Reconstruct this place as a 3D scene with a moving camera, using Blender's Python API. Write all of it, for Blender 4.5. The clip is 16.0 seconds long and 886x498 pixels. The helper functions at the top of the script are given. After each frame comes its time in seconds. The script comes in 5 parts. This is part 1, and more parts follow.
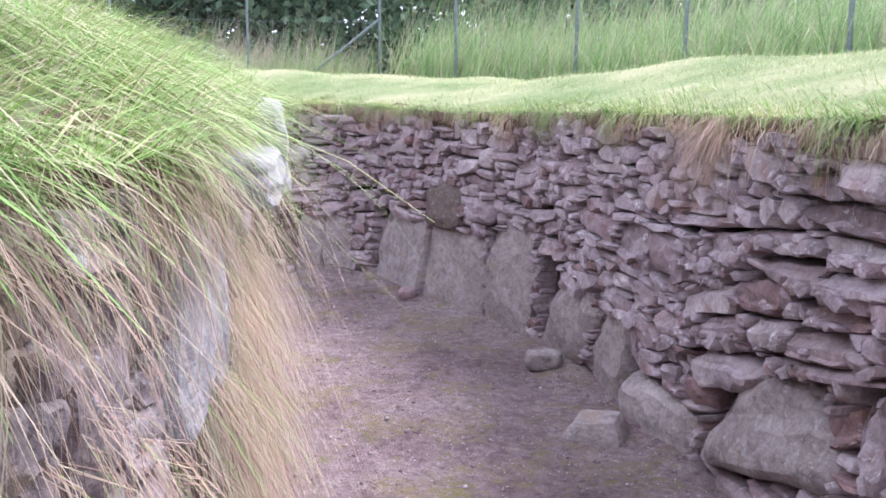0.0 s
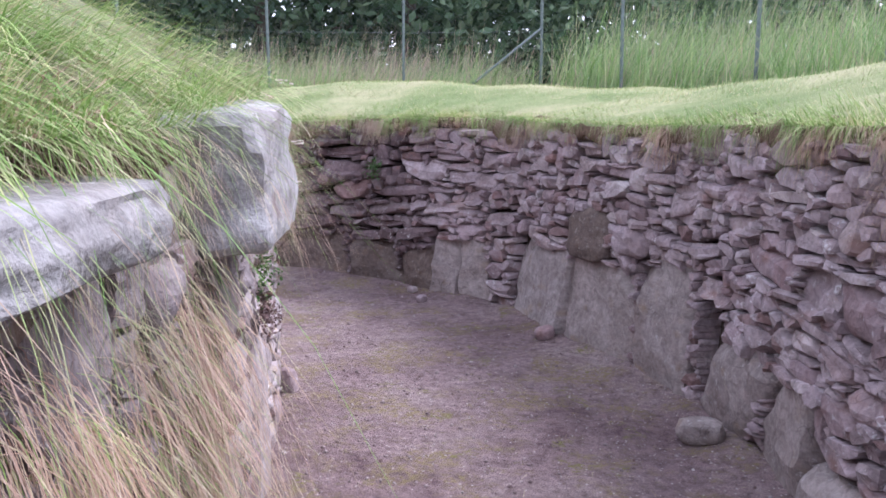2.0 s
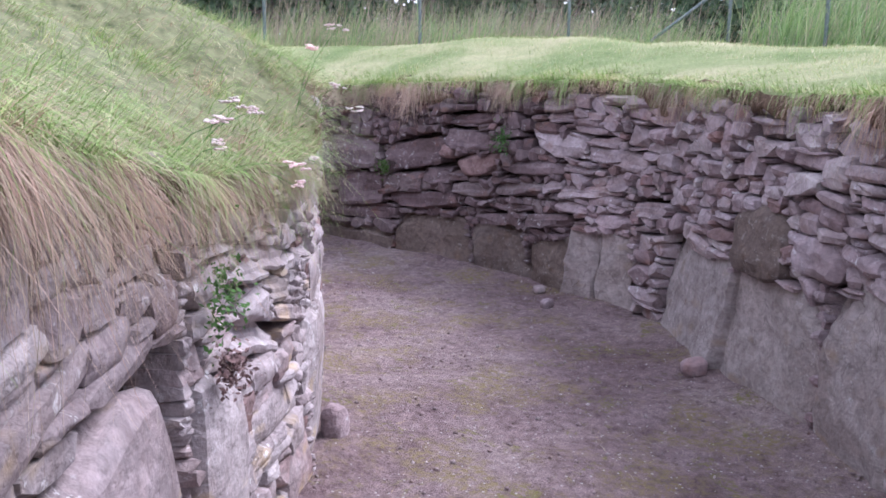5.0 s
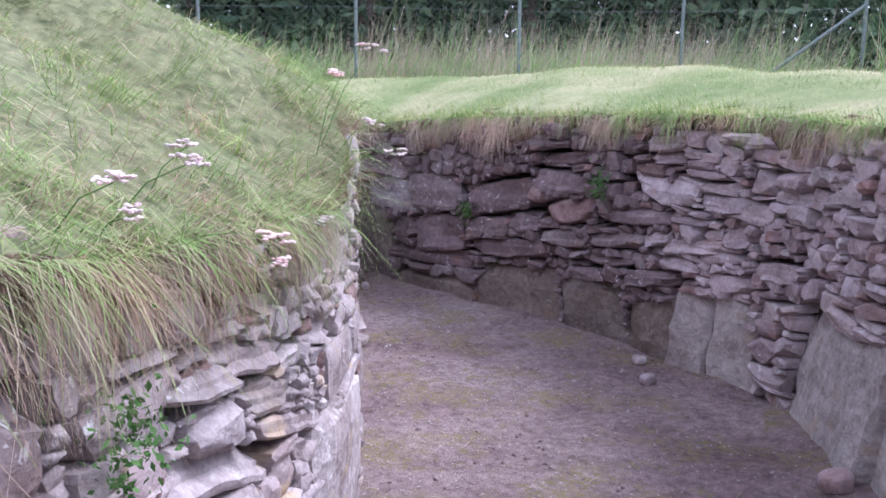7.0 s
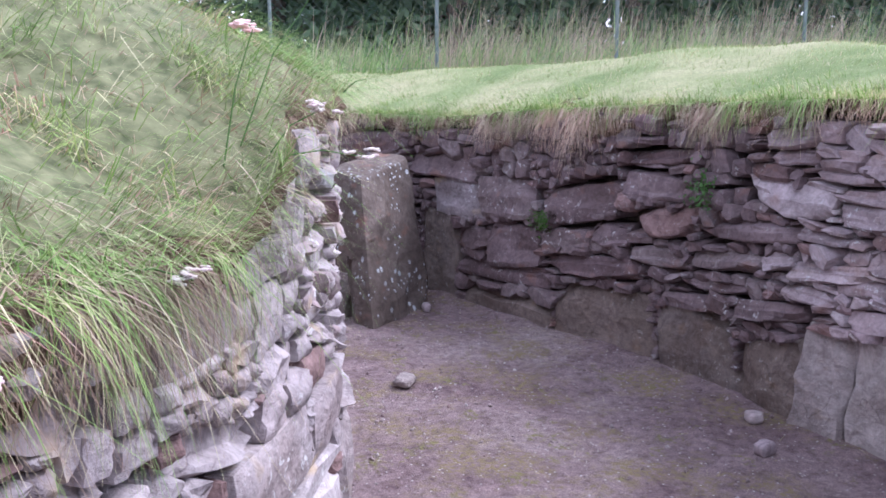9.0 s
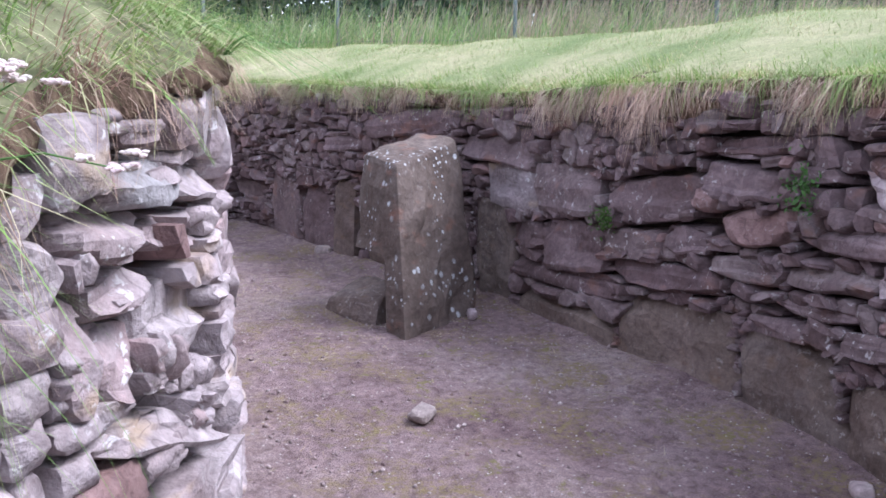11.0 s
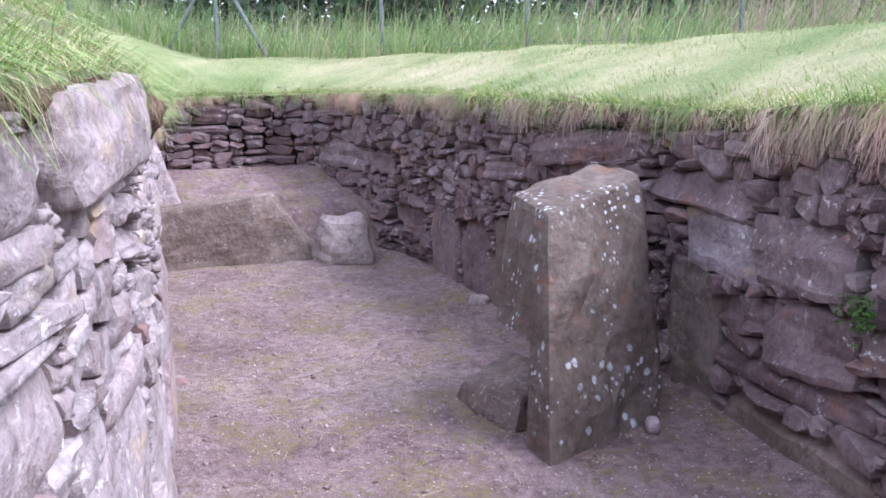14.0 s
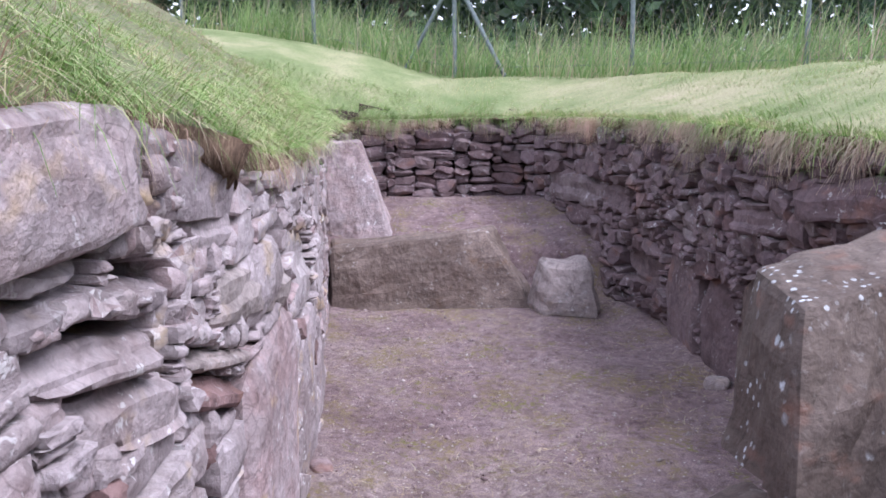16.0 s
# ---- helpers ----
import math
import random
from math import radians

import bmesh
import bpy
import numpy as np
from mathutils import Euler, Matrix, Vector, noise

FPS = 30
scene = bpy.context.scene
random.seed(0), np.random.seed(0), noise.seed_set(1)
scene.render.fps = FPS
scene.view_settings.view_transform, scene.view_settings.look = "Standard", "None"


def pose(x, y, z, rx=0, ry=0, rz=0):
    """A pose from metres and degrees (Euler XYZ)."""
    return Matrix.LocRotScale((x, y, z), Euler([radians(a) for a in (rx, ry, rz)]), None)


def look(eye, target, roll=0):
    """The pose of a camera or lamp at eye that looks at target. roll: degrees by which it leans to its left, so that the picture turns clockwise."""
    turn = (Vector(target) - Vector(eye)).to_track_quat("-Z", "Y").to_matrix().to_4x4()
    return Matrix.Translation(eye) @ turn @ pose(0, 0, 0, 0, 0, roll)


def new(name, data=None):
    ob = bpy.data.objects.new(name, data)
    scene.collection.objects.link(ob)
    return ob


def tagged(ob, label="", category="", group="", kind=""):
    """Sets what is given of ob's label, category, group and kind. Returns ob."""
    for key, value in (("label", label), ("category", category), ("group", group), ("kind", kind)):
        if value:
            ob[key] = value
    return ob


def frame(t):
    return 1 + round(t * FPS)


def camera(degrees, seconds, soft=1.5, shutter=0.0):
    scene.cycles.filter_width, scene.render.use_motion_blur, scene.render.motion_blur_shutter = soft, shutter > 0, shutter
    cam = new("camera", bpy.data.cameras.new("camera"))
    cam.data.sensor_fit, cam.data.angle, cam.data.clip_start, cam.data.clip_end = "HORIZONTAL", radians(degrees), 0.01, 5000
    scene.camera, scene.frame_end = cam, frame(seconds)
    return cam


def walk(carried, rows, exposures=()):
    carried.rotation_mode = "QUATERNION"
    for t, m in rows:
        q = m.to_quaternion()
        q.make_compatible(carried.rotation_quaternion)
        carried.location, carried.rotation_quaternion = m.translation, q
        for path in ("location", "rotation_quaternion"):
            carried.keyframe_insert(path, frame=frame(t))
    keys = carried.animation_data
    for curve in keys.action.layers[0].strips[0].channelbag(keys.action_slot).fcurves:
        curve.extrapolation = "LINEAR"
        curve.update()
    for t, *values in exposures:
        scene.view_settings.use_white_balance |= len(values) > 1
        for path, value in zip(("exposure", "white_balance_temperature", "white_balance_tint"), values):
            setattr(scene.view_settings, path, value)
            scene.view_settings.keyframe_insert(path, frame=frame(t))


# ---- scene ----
cam = camera(51.0, 16.0, 1.7)
PATH = [
    (0, (1.014, 0.091, 1.565), (0.533, 2.0, 1.212), 0.3),
    (0.5, (1.036, 0.309, 1.556), (0.399, 2.176, 1.228), 1.1),
    (1, (1.027, 0.544, 1.565), (0.333, 2.387, 1.217), 1.2),
    (1.5, (0.965, 0.751, 1.547), (0.219, 2.582, 1.248), 1.9),
    (2, (0.968, 0.962, 1.53), (0.14, 2.754, 1.208), -0.1),
    (2.5, (0.992, 1.184, 1.559), (0.09, 2.937, 1.221), 0.7),
    (3, (0.923, 1.397, 1.544), (0.041, 3.152, 1.166), 0.9),
    (3.5, (0.821, 1.601, 1.539), (-0.112, 3.333, 1.177), 1.1),
    (4, (0.8, 1.829, 1.524), (-0.228, 3.506, 1.16), 0.5),
    (6.5, (0.371, 2.843, 1.478), (-0.901, 4.334, 1.08), 1.1),
    (7, (0.29, 3.018, 1.485), (-1.047, 4.467, 1.151), 0.6),
    (7.5, (0.191, 3.246, 1.464), (-1.236, 4.609, 1.144), -0.0),
    (8, (0.069, 3.464, 1.465), (-1.422, 4.757, 1.141), 0.1),
    (8.5, (-0.089, 3.666, 1.459), (-1.586, 4.953, 1.14), 1.0),
    (9, (-0.254, 3.921, 1.426), (-1.75, 5.205, 1.088), -0.3),
    (11.5, (-0.873, 4.837, 1.39), (-2.528, 5.892, 1.003), 0.5),
    (12, (-1.065, 4.99, 1.374), (-2.752, 5.997, 0.998), 0.7),
    (12.5, (-1.249, 5.205, 1.372), (-2.958, 6.18, 1.014), 0.0),
    (13, (-1.431, 5.402, 1.388), (-3.17, 6.322, 1.027), 1.7),
    (13.5, (-1.645, 5.547, 1.423), (-3.463, 6.302, 1.072), 1.6),
    (14, (-1.837, 5.696, 1.431), (-3.675, 6.386, 1.051), -1.0),
    (14.5, (-2.027, 5.886, 1.462), (-3.939, 6.372, 1.13), 0.5),
    (15, (-2.239, 5.999, 1.443), (-4.166, 6.394, 1.085), 0.6),
    (15.5, (-2.492, 6.081, 1.454), (-4.444, 6.364, 1.124), -0.3),
    (16, (-2.725, 6.208, 1.444), (-4.692, 6.354, 1.111), -0.7),
]
walk(cam, [(t, look(eye, target, roll)) for t, eye, target, roll in PATH], [(0.0, 1.4, 5700, 20), (0.6, 1.27, 5700, 20), (1.3, 1.05, 5700, 21), (4.0, 0.97, 5680, 21), (7.0, 1.0, 5480, 22), (9.0, 1.02, 5460, 21), (12.0, 1.12, 5640, 19), (14.0, 1.24, 5560, 21), (15.0, 1.05, 5640, 21), (16.0, 0.87, 5640, 21)])

# ---- world and light: bright overcast sky, soft sun from beyond the outer bank ----
SUN_AZ, SUN_EL = radians(35), radians(52)
world = bpy.data.worlds.new("world")
scene.world = world
world.use_nodes = True
wt = world.node_tree
sky = wt.nodes.new("ShaderNodeTexSky")
sky.sky_type, sky.sun_disc = "NISHITA", False
sky.sun_elevation, sky.sun_rotation = SUN_EL, SUN_AZ
sky.dust_density, sky.air_density = 3.0, 1.0
haze = wt.nodes.new("ShaderNodeMix")
haze.data_type = "RGBA"
haze.inputs[0].default_value = 0.72
haze.inputs[7].default_value = (10.5, 10.8, 11.6, 1)
wt.links.new(sky.outputs[0], haze.inputs[6])
wt.links.new(haze.outputs[2], wt.nodes["Background"].inputs[0])
wt.nodes["Background"].inputs[1].default_value = 0.12
sun = new("sun", bpy.data.lights.new("sun", "SUN"))
sun.data.energy, sun.data.angle, sun.data.color = 2.6, radians(30), (1.0, 0.97, 0.93)
sun.matrix_world = look((0, 0, 0), (-math.sin(SUN_AZ) * math.cos(SUN_EL), -math.cos(SUN_AZ) * math.cos(SUN_EL), -math.sin(SUN_EL)))


# ---- materials ----
def material(name, rough=0.9, spec=0.3):
    m = bpy.data.materials.new(name)
    m.use_nodes = True
    b = m.node_tree.nodes["Principled BSDF"]
    b.inputs["Roughness"].default_value = rough
    b.inputs["Specular IOR Level"].default_value = spec
    return m, m.node_tree, b


def noise_tex(nt, scale, detail=4.0, rough=0.6, vec=None, distort=0.0):
    n = nt.nodes.new("ShaderNodeTexNoise")
    n.inputs["Scale"].default_value, n.inputs["Detail"].default_value = scale, detail
    n.inputs["Roughness"].default_value, n.inputs["Distortion"].default_value = rough, distort
    if vec is None:
        vec = nt.nodes.new("ShaderNodeNewGeometry").outputs["Position"]
    nt.links.new(vec, n.inputs["Vector"])
    return n.outputs["Fac"]


def ramp(nt, fac, stops):
    r = nt.nodes.new("ShaderNodeValToRGB")
    while len(r.color_ramp.elements) < len(stops):
        r.color_ramp.elements.new(0.5)
    for e, (p, c) in zip(r.color_ramp.elements, stops):
        e.position, e.color = p, (*c, 1)
    nt.links.new(fac, r.inputs[0])
    return r.outputs[0]


def mix(nt, fac, a, b, mode="MIX"):
    n = nt.nodes.new("ShaderNodeMix")
    n.data_type, n.blend_type = "RGBA", mode
    for slot, v in ((0, fac), (6, a), (7, b)):
        if hasattr(v, "links"):
            nt.links.new(v, n.inputs[slot])
        else:
            n.inputs[slot].default_value = v if slot == 0 else (*v, 1)
    return n.outputs[2]


def stretched(nt, sx, sy, sz):
    g = nt.nodes.new("ShaderNodeNewGeometry")
    v = nt.nodes.new("ShaderNodeVectorMath")
    v.operation = "MULTIPLY"
    v.inputs[1].default_value = (sx, sy, sz)
    nt.links.new(g.outputs["Position"], v.inputs[0])
    return v.outputs[0]


def bump(nt, b, heights, dist=0.01):
    last = None
    for h, strength, d in heights:
        n = nt.nodes.new("ShaderNodeBump")
        n.inputs["Strength"].default_value, n.inputs["Distance"].default_value = strength, d
        nt.links.new(h, n.inputs["Height"])
        if last is not None:
            nt.links.new(last, n.inputs["Normal"])
        last = n.outputs[0]
    nt.links.new(last, b.inputs["Normal"])


def stone_material(name, tones, lichen=0.5, pieces=True, stain=(0.2, 0.1, 0.07), dark=0.75):
    m, nt, b = material(name, 0.88, 0.25)
    if pieces:
        rnd = nt.nodes.new("ShaderNodeObjectInfo").outputs["Random"]
    else:
        rnd = nt.nodes.new("ShaderNodeNewGeometry").outputs["Random Per Island"]
    own = nt.nodes.new("ShaderNodeVectorMath")
    own.operation = "MULTIPLY_ADD"
    nt.links.new(rnd, own.inputs[0])
    own.inputs[1].default_value = (37.0, 11.0, 23.0)
    nt.links.new(nt.nodes.new("ShaderNodeNewGeometry").outputs["Position"], own.inputs[2])
    own = own.outputs[0]
    layered = nt.nodes.new("ShaderNodeVectorMath")
    layered.operation = "MULTIPLY"
    layered.inputs[1].default_value = (8, 8, 15)
    nt.links.new(own, layered.inputs[0])
    base = ramp(nt, rnd, [(i / (len(tones) - 1), c) for i, c in enumerate(tones)])
    patch = noise_tex(nt, 7, 5, 0.65, own)
    base = mix(nt, ramp(nt, patch, [(0.38, (0, 0, 0)), (0.62, (0.8, 0.8, 0.8))]), base, tones[0], "MIX")
    grain = noise_tex(nt, 70, 6, 0.7, own)
    base = mix(nt, 0.26, base, ramp(nt, grain, [(0.28, (dark * 0.5,) * 3), (0.5, (dark,) * 3), (0.72, (1.35, 1.33, 1.3))]), "MULTIPLY")
    strata = noise_tex(nt, 1, 5, 0.65, layered.outputs[0], 1.2)
    base = mix(nt, 0.42, base, ramp(nt, strata, [(0.34, (0.55, 0.52, 0.52)), (0.5, (1, 1, 1)), (0.68, (1.15, 1.12, 1.1))]), "MULTIPLY")
    blotch = noise_tex(nt, 19, 4, 0.7, own, 0.8)
    base = mix(nt, 0.6, base, ramp(nt, blotch, [(0.36, (0.6, 0.56, 0.57)), (0.52, (1, 1, 1)), (0.64, (1.22, 1.2, 1.2))]), "MULTIPLY")
    broad = noise_tex(nt, 2.4, 4, 0.6, None, 0.7)
    base = mix(nt, 0.7, base, ramp(nt, broad, [(0.36, (0.68, 0.62, 0.60)), (0.5, (1, 1, 1)), (0.63, (1.28, 1.27, 1.28))]), "MULTIPLY")
    rust = noise_tex(nt, 5.3, 3, 0.5, stretched(nt, 1, 1, 1.7))
    base = mix(nt, ramp(nt, rust, [(0.6, (0, 0, 0)), (0.72, (0.55, 0.55, 0.55))]), base, stain)
    spots = noise_tex(nt, 24, 3, 0.75, own, 0.4)
    big = noise_tex(nt, 3.1, 2, 0.5)
    both = mix(nt, 1.0, ramp(nt, spots, [(0.60, (0, 0, 0)), (0.65, (1, 1, 1))]), ramp(nt, big, [(0.44, (0, 0, 0)), (0.6, (lichen,) * 3)]), "MULTIPLY")
    base = mix(nt, both, base, (0.62, 0.61, 0.60))
    crack = nt.nodes.new("ShaderNodeTexVoronoi")
    crack.feature = "DISTANCE_TO_EDGE"
    crack.inputs["Scale"].default_value = 5.5
    wob = nt.nodes.new("ShaderNodeVectorMath")
    wob.operation = "ADD"
    nz = nt.nodes.new("ShaderNodeTexNoise")
    nz.inputs["Scale"].default_value = 6.0
    sc = nt.nodes.new("ShaderNodeVectorMath")
    sc.operation = "SCALE"
    sc.inputs["Scale"].default_value = 0.35
    nt.links.new(nt.nodes.new("ShaderNodeNewGeometry").outputs["Position"], nz.inputs["Vector"])
    nt.links.new(nz.outputs["Color"], sc.inputs[0])
    nt.links.new(stretched(nt, 1, 1, 1.6), wob.inputs[0])
    nt.links.new(sc.outputs[0], wob.inputs[1])
    nt.links.new(wob.outputs[0], crack.inputs["Vector"])
    seam = ramp(nt, crack.outputs["Distance"], [(0.0, (0.25, 0.23, 0.23)), (0.022, (1, 1, 1))])
    where = ramp(nt, noise_tex(nt, 3.7, 2, 0.5), [(0.5, (0, 0, 0)), (0.58, (0.5, 0.5, 0.5))])
    base = mix(nt, where, base, mix(nt, 1.0, base, seam, "MULTIPLY"))
    nt.links.new(base, b.inputs["Base Color"])
    bump(nt, b, [(noise_tex(nt, 11, 6, 0.6, own), 0.7, 0.035), (strata, 0.3, 0.015), (grain, 0.4, 0.006)])
    return m


MAUVE = [(0.31, 0.25, 0.26), (0.385, 0.325, 0.325), (0.245, 0.175, 0.18), (0.475, 0.42, 0.405), (0.215, 0.135, 0.135), (0.345, 0.285, 0.29), (0.28, 0.20, 0.19)]
PALE = [(0.345, 0.30, 0.303), (0.40, 0.355, 0.355), (0.305, 0.25, 0.25), (0.43, 0.39, 0.385), (0.305, 0.22, 0.215), (0.375, 0.335, 0.335)]
SLAB = [(0.29, 0.25, 0.235), (0.35, 0.30, 0.28), (0.25, 0.205, 0.19), (0.33, 0.29, 0.28)]
RED = [(0.21, 0.135, 0.128), (0.25, 0.165, 0.155), (0.19, 0.135, 0.13)]
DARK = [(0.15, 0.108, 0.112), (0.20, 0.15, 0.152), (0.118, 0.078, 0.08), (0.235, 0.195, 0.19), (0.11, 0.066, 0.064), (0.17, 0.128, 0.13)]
BROWN = [(0.145, 0.111, 0.092), (0.174, 0.136, 0.117), (0.123, 0.092, 0.081), (0.162, 0.132, 0.119)]
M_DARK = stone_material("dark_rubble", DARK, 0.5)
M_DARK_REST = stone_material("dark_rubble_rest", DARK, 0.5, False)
M_BROWN = stone_material("brown_slab_stone", BROWN, 0.25, True, (0.16, 0.10, 0.06))
M_STONE = stone_material("mauve_rubble", MAUVE, 0.55)
M_STONE_REST = stone_material("mauve_rubble_rest", MAUVE, 0.55, False)
M_PALE = stone_material("pale_rubble", PALE, 0.75, True, (0.46, 0.33, 0.16))
M_PALE_REST = stone_material("pale_rubble_rest", PALE, 0.75, False, (0.46, 0.33, 0.16))
GREYED = [(0.245, 0.208, 0.212), (0.30, 0.262, 0.262), (0.20, 0.158, 0.16), (0.35, 0.312, 0.308), (0.20, 0.138, 0.135), (0.27, 0.232, 0.234)]
M_INNER = stone_material("greyed_rubble", GREYED, 0.5, True, (0.34, 0.25, 0.14))
M_INNER_REST = stone_material("greyed_rubble_rest", GREYED, 0.5, False, (0.34, 0.25, 0.14))
M_SLAB = stone_material("slab_stone", SLAB, 0.35, True, (0.25, 0.18, 0.12))
M_RED = stone_material("red_sandstone", RED, 0.25)
M_GREY = stone_material("grey_lichened_stone", [(0.33, 0.318, 0.318), (0.38, 0.366, 0.366), (0.285, 0.272, 0.275)], 0.7)
M_PILLAR = stone_material("pillar_stone", [(0.112, 0.087, 0.073), (0.133, 0.106, 0.092), (0.094, 0.076, 0.067)], 0.1)


def pillar_spots(m):
    """Round pale lichen discs on the pillar and the fallen blocks."""
    nt, b = m.node_tree, m.node_tree.nodes["Principled BSDF"]
    old = b.inputs["Base Color"].links[0].from_socket
    wobble = noise_tex(nt, 40, 3, 0.6)
    discs = None
    for scale, size, where, lo in ((13, 0.27, 2.6, 0.53), (29, 0.30, 3.7, 0.53)):
        v = nt.nodes.new("ShaderNodeTexVoronoi")
        v.inputs["Scale"].default_value = scale
        nt.links.new(nt.nodes.new("ShaderNodeNewGeometry").outputs["Position"], v.inputs["Vector"])
        edge_noise = nt.nodes.new("ShaderNodeMath")
        edge_noise.operation = "MULTIPLY_ADD"
        nt.links.new(wobble, edge_noise.inputs[0])
        edge_noise.inputs[1].default_value = 0.35
        nt.links.new(v.outputs["Distance"], edge_noise.inputs[2])
        disc = ramp(nt, edge_noise.outputs[0], [(size + 0.08, (0.9, 0.9, 0.9)), (size + 0.16, (0, 0, 0))])
        some = ramp(nt, noise_tex(nt, where, 2, 0.5), [(lo, (0, 0, 0)), (lo + 0.06, (1, 1, 1))])
        f = mix(nt, 1.0, disc, some, "MULTIPLY")
        discs = f if discs is None else mix(nt, 1.0, discs, f, "LIGHTEN")
    tone = ramp(nt, noise_tex(nt, 60, 3, 0.7), [(0.35, (0.30, 0.31, 0.31)), (0.65, (0.55, 0.57, 0.60))])
    nt.links.new(mix(nt, discs, old, tone), b.inputs["Base Color"])


pillar_spots(M_PILLAR)


def earth_material():
    m, nt, b = material("dark_soil", 1.0, 0.1)
    n = noise_tex(nt, 30, 5, 0.7)
    nt.links.new(ramp(nt, n, [(0.3, (0.028, 0.021, 0.018)), (0.7, (0.085, 0.062, 0.05))]), b.inputs["Base Color"])
    bump(nt, b, [(n, 0.8, 0.02)])
    return m


def floor_material():
    m, nt, b = material("trodden_gravel", 0.95, 0.2)
    big = noise_tex(nt, 1.1, 4, 0.6)
    col = ramp(nt, big, [(0.32, (0.185, 0.128, 0.132)), (0.5, (0.272, 0.203, 0.205)), (0.68, (0.335, 0.265, 0.256))])
    grit = noise_tex(nt, 160, 4, 0.8)
    col = mix(nt, 0.8, col, ramp(nt, grit, [(0.3, (0.4, 0.37, 0.37)), (0.5, (0.95, 0.95, 0.95)), (0.66, (1.6, 1.56, 1.5))]), "MULTIPLY")
    mid = noise_tex(nt, 22, 5, 0.7)
    col = mix(nt, 0.85, col, ramp(nt, mid, [(0.32, (0.5, 0.44, 0.44)), (0.5, (0.95, 0.94, 0.94)), (0.66, (1.25, 1.25, 1.22))]), "MULTIPLY")
    pat = noise_tex(nt, 6, 4, 0.7, None, 0.5)
    col = mix(nt, 0.7, col, ramp(nt, pat, [(0.34, (0.74, 0.68, 0.68)), (0.5, (1, 1, 1)), (0.66, (1.18, 1.17, 1.13))]), "MULTIPLY")
    moss = noise_tex(nt, 2.3, 5, 0.7)
    spots = noise_tex(nt, 38, 3, 0.7)
    f = mix(nt, 1.0, ramp(nt, moss, [(0.49, (0, 0, 0)), (0.61, (0.9, 0.9, 0.9))]), ramp(nt, spots, [(0.42, (0.1, 0.1, 0.1)), (0.6, (1, 1, 1))]), "MULTIPLY")
    col = mix(nt, f, col, (0.25, 0.20, 0.095))
    bright = noise_tex(nt, 3.4, 4, 0.75, None, 0.4)
    f = mix(nt, 1.0, ramp(nt, bright, [(0.56, (0, 0, 0)), (0.64, (0.8, 0.8, 0.8))]), ramp(nt, spots, [(0.46, (0, 0, 0)), (0.58, (1, 1, 1))]), "MULTIPLY")
    col = mix(nt, f, col, (0.20, 0.19, 0.06))
    chip = nt.nodes.new("ShaderNodeTexVoronoi")
    chip.inputs["Scale"].default_value = 60
    nt.links.new(nt.nodes.new("ShaderNodeNewGeometry").outputs["Position"], chip.inputs["Vector"])
    sep = nt.nodes.new("ShaderNodeSeparateColor")
    nt.links.new(chip.outputs["Color"], sep.inputs[0])
    pale = mix(nt, 1.0, ramp(nt, sep.outputs[0], [(0.90, (0, 0, 0)), (0.92, (1, 1, 1))]), ramp(nt, chip.outputs["Distance"], [(0.2, (1, 1, 1)), (0.33, (0, 0, 0))]), "MULTIPLY")
    col = mix(nt, pale, col, (0.55, 0.50, 0.47))
    nt.links.new(col, b.inputs["Base Color"])
    bump(nt, b, [(mid, 0.8, 0.04), (grit, 0.9, 0.012)])
    return m


def turf_material():
    m, nt, b = material("mown_turf", 1.0, 0.1)
    big = noise_tex(nt, 0.9, 4, 0.6)
    col = ramp(nt, big, [(0.36, (0.165, 0.215, 0.09)), (0.48, (0.25, 0.285, 0.14)), (0.58, (0.35, 0.345, 0.20)), (0.72, (0.44, 0.385, 0.26))])
    fine = noise_tex(nt, 45, 5, 0.8, stretched(nt, 1, 1, 0.4))
    col = mix(nt, 0.7, col, ramp(nt, fine, [(0.3, (0.5, 0.52, 0.45)), (0.5, (1, 1, 1)), (0.7, (1.3, 1.28, 1.2))]), "MULTIPLY")
    nt.links.new(col, b.inputs["Base Color"])
    bump(nt, b, [(fine, 0.8, 0.03)])
    return m


def blade_material(name, tones, trans=0.25):
    m, nt, b = material(name, 0.7, 0.25)
    rnd = nt.nodes.new("ShaderNodeNewGeometry").outputs["Random Per Island"]
    base = ramp(nt, rnd, [(i / (len(tones) - 1), c) for i, c in enumerate(tones)])
    big = noise_tex(nt, 3.0, 4, 0.65)
    base = mix(nt, 0.75, base, ramp(nt, big, [(0.36, (0.62, 0.72, 0.6)), (0.5, (1, 1, 1)), (0.64, (1.3, 1.2, 1.15))]), "MULTIPLY")
    nt.links.new(base, b.inputs["Base Color"])
    t = nt.nodes.new("ShaderNodeBsdfTranslucent")
    nt.links.new(base, t.inputs[0])
    mx = nt.nodes.new("ShaderNodeMixShader")
    mx.inputs[0].default_value = trans
    nt.links.new(b.outputs[0], mx.inputs[1])
    nt.links.new(t.outputs[0], mx.inputs[2])
    nt.links.new(mx.outputs[0], nt.nodes["Material Output"].inputs[0])
    return m


def root_mat_material():
    m, nt, b = material("root_mat", 1.0, 0.1)
    n = noise_tex(nt, 1, 6, 0.75, stretched(nt, 70, 70, 14))
    nt.links.new(ramp(nt, n, [(0.3, (0.06, 0.04, 0.03)), (0.55, (0.19, 0.13, 0.09)), (0.75, (0.34, 0.25, 0.17))]), b.inputs["Base Color"])
    bump(nt, b, [(n, 0.9, 0.02)])
    return m


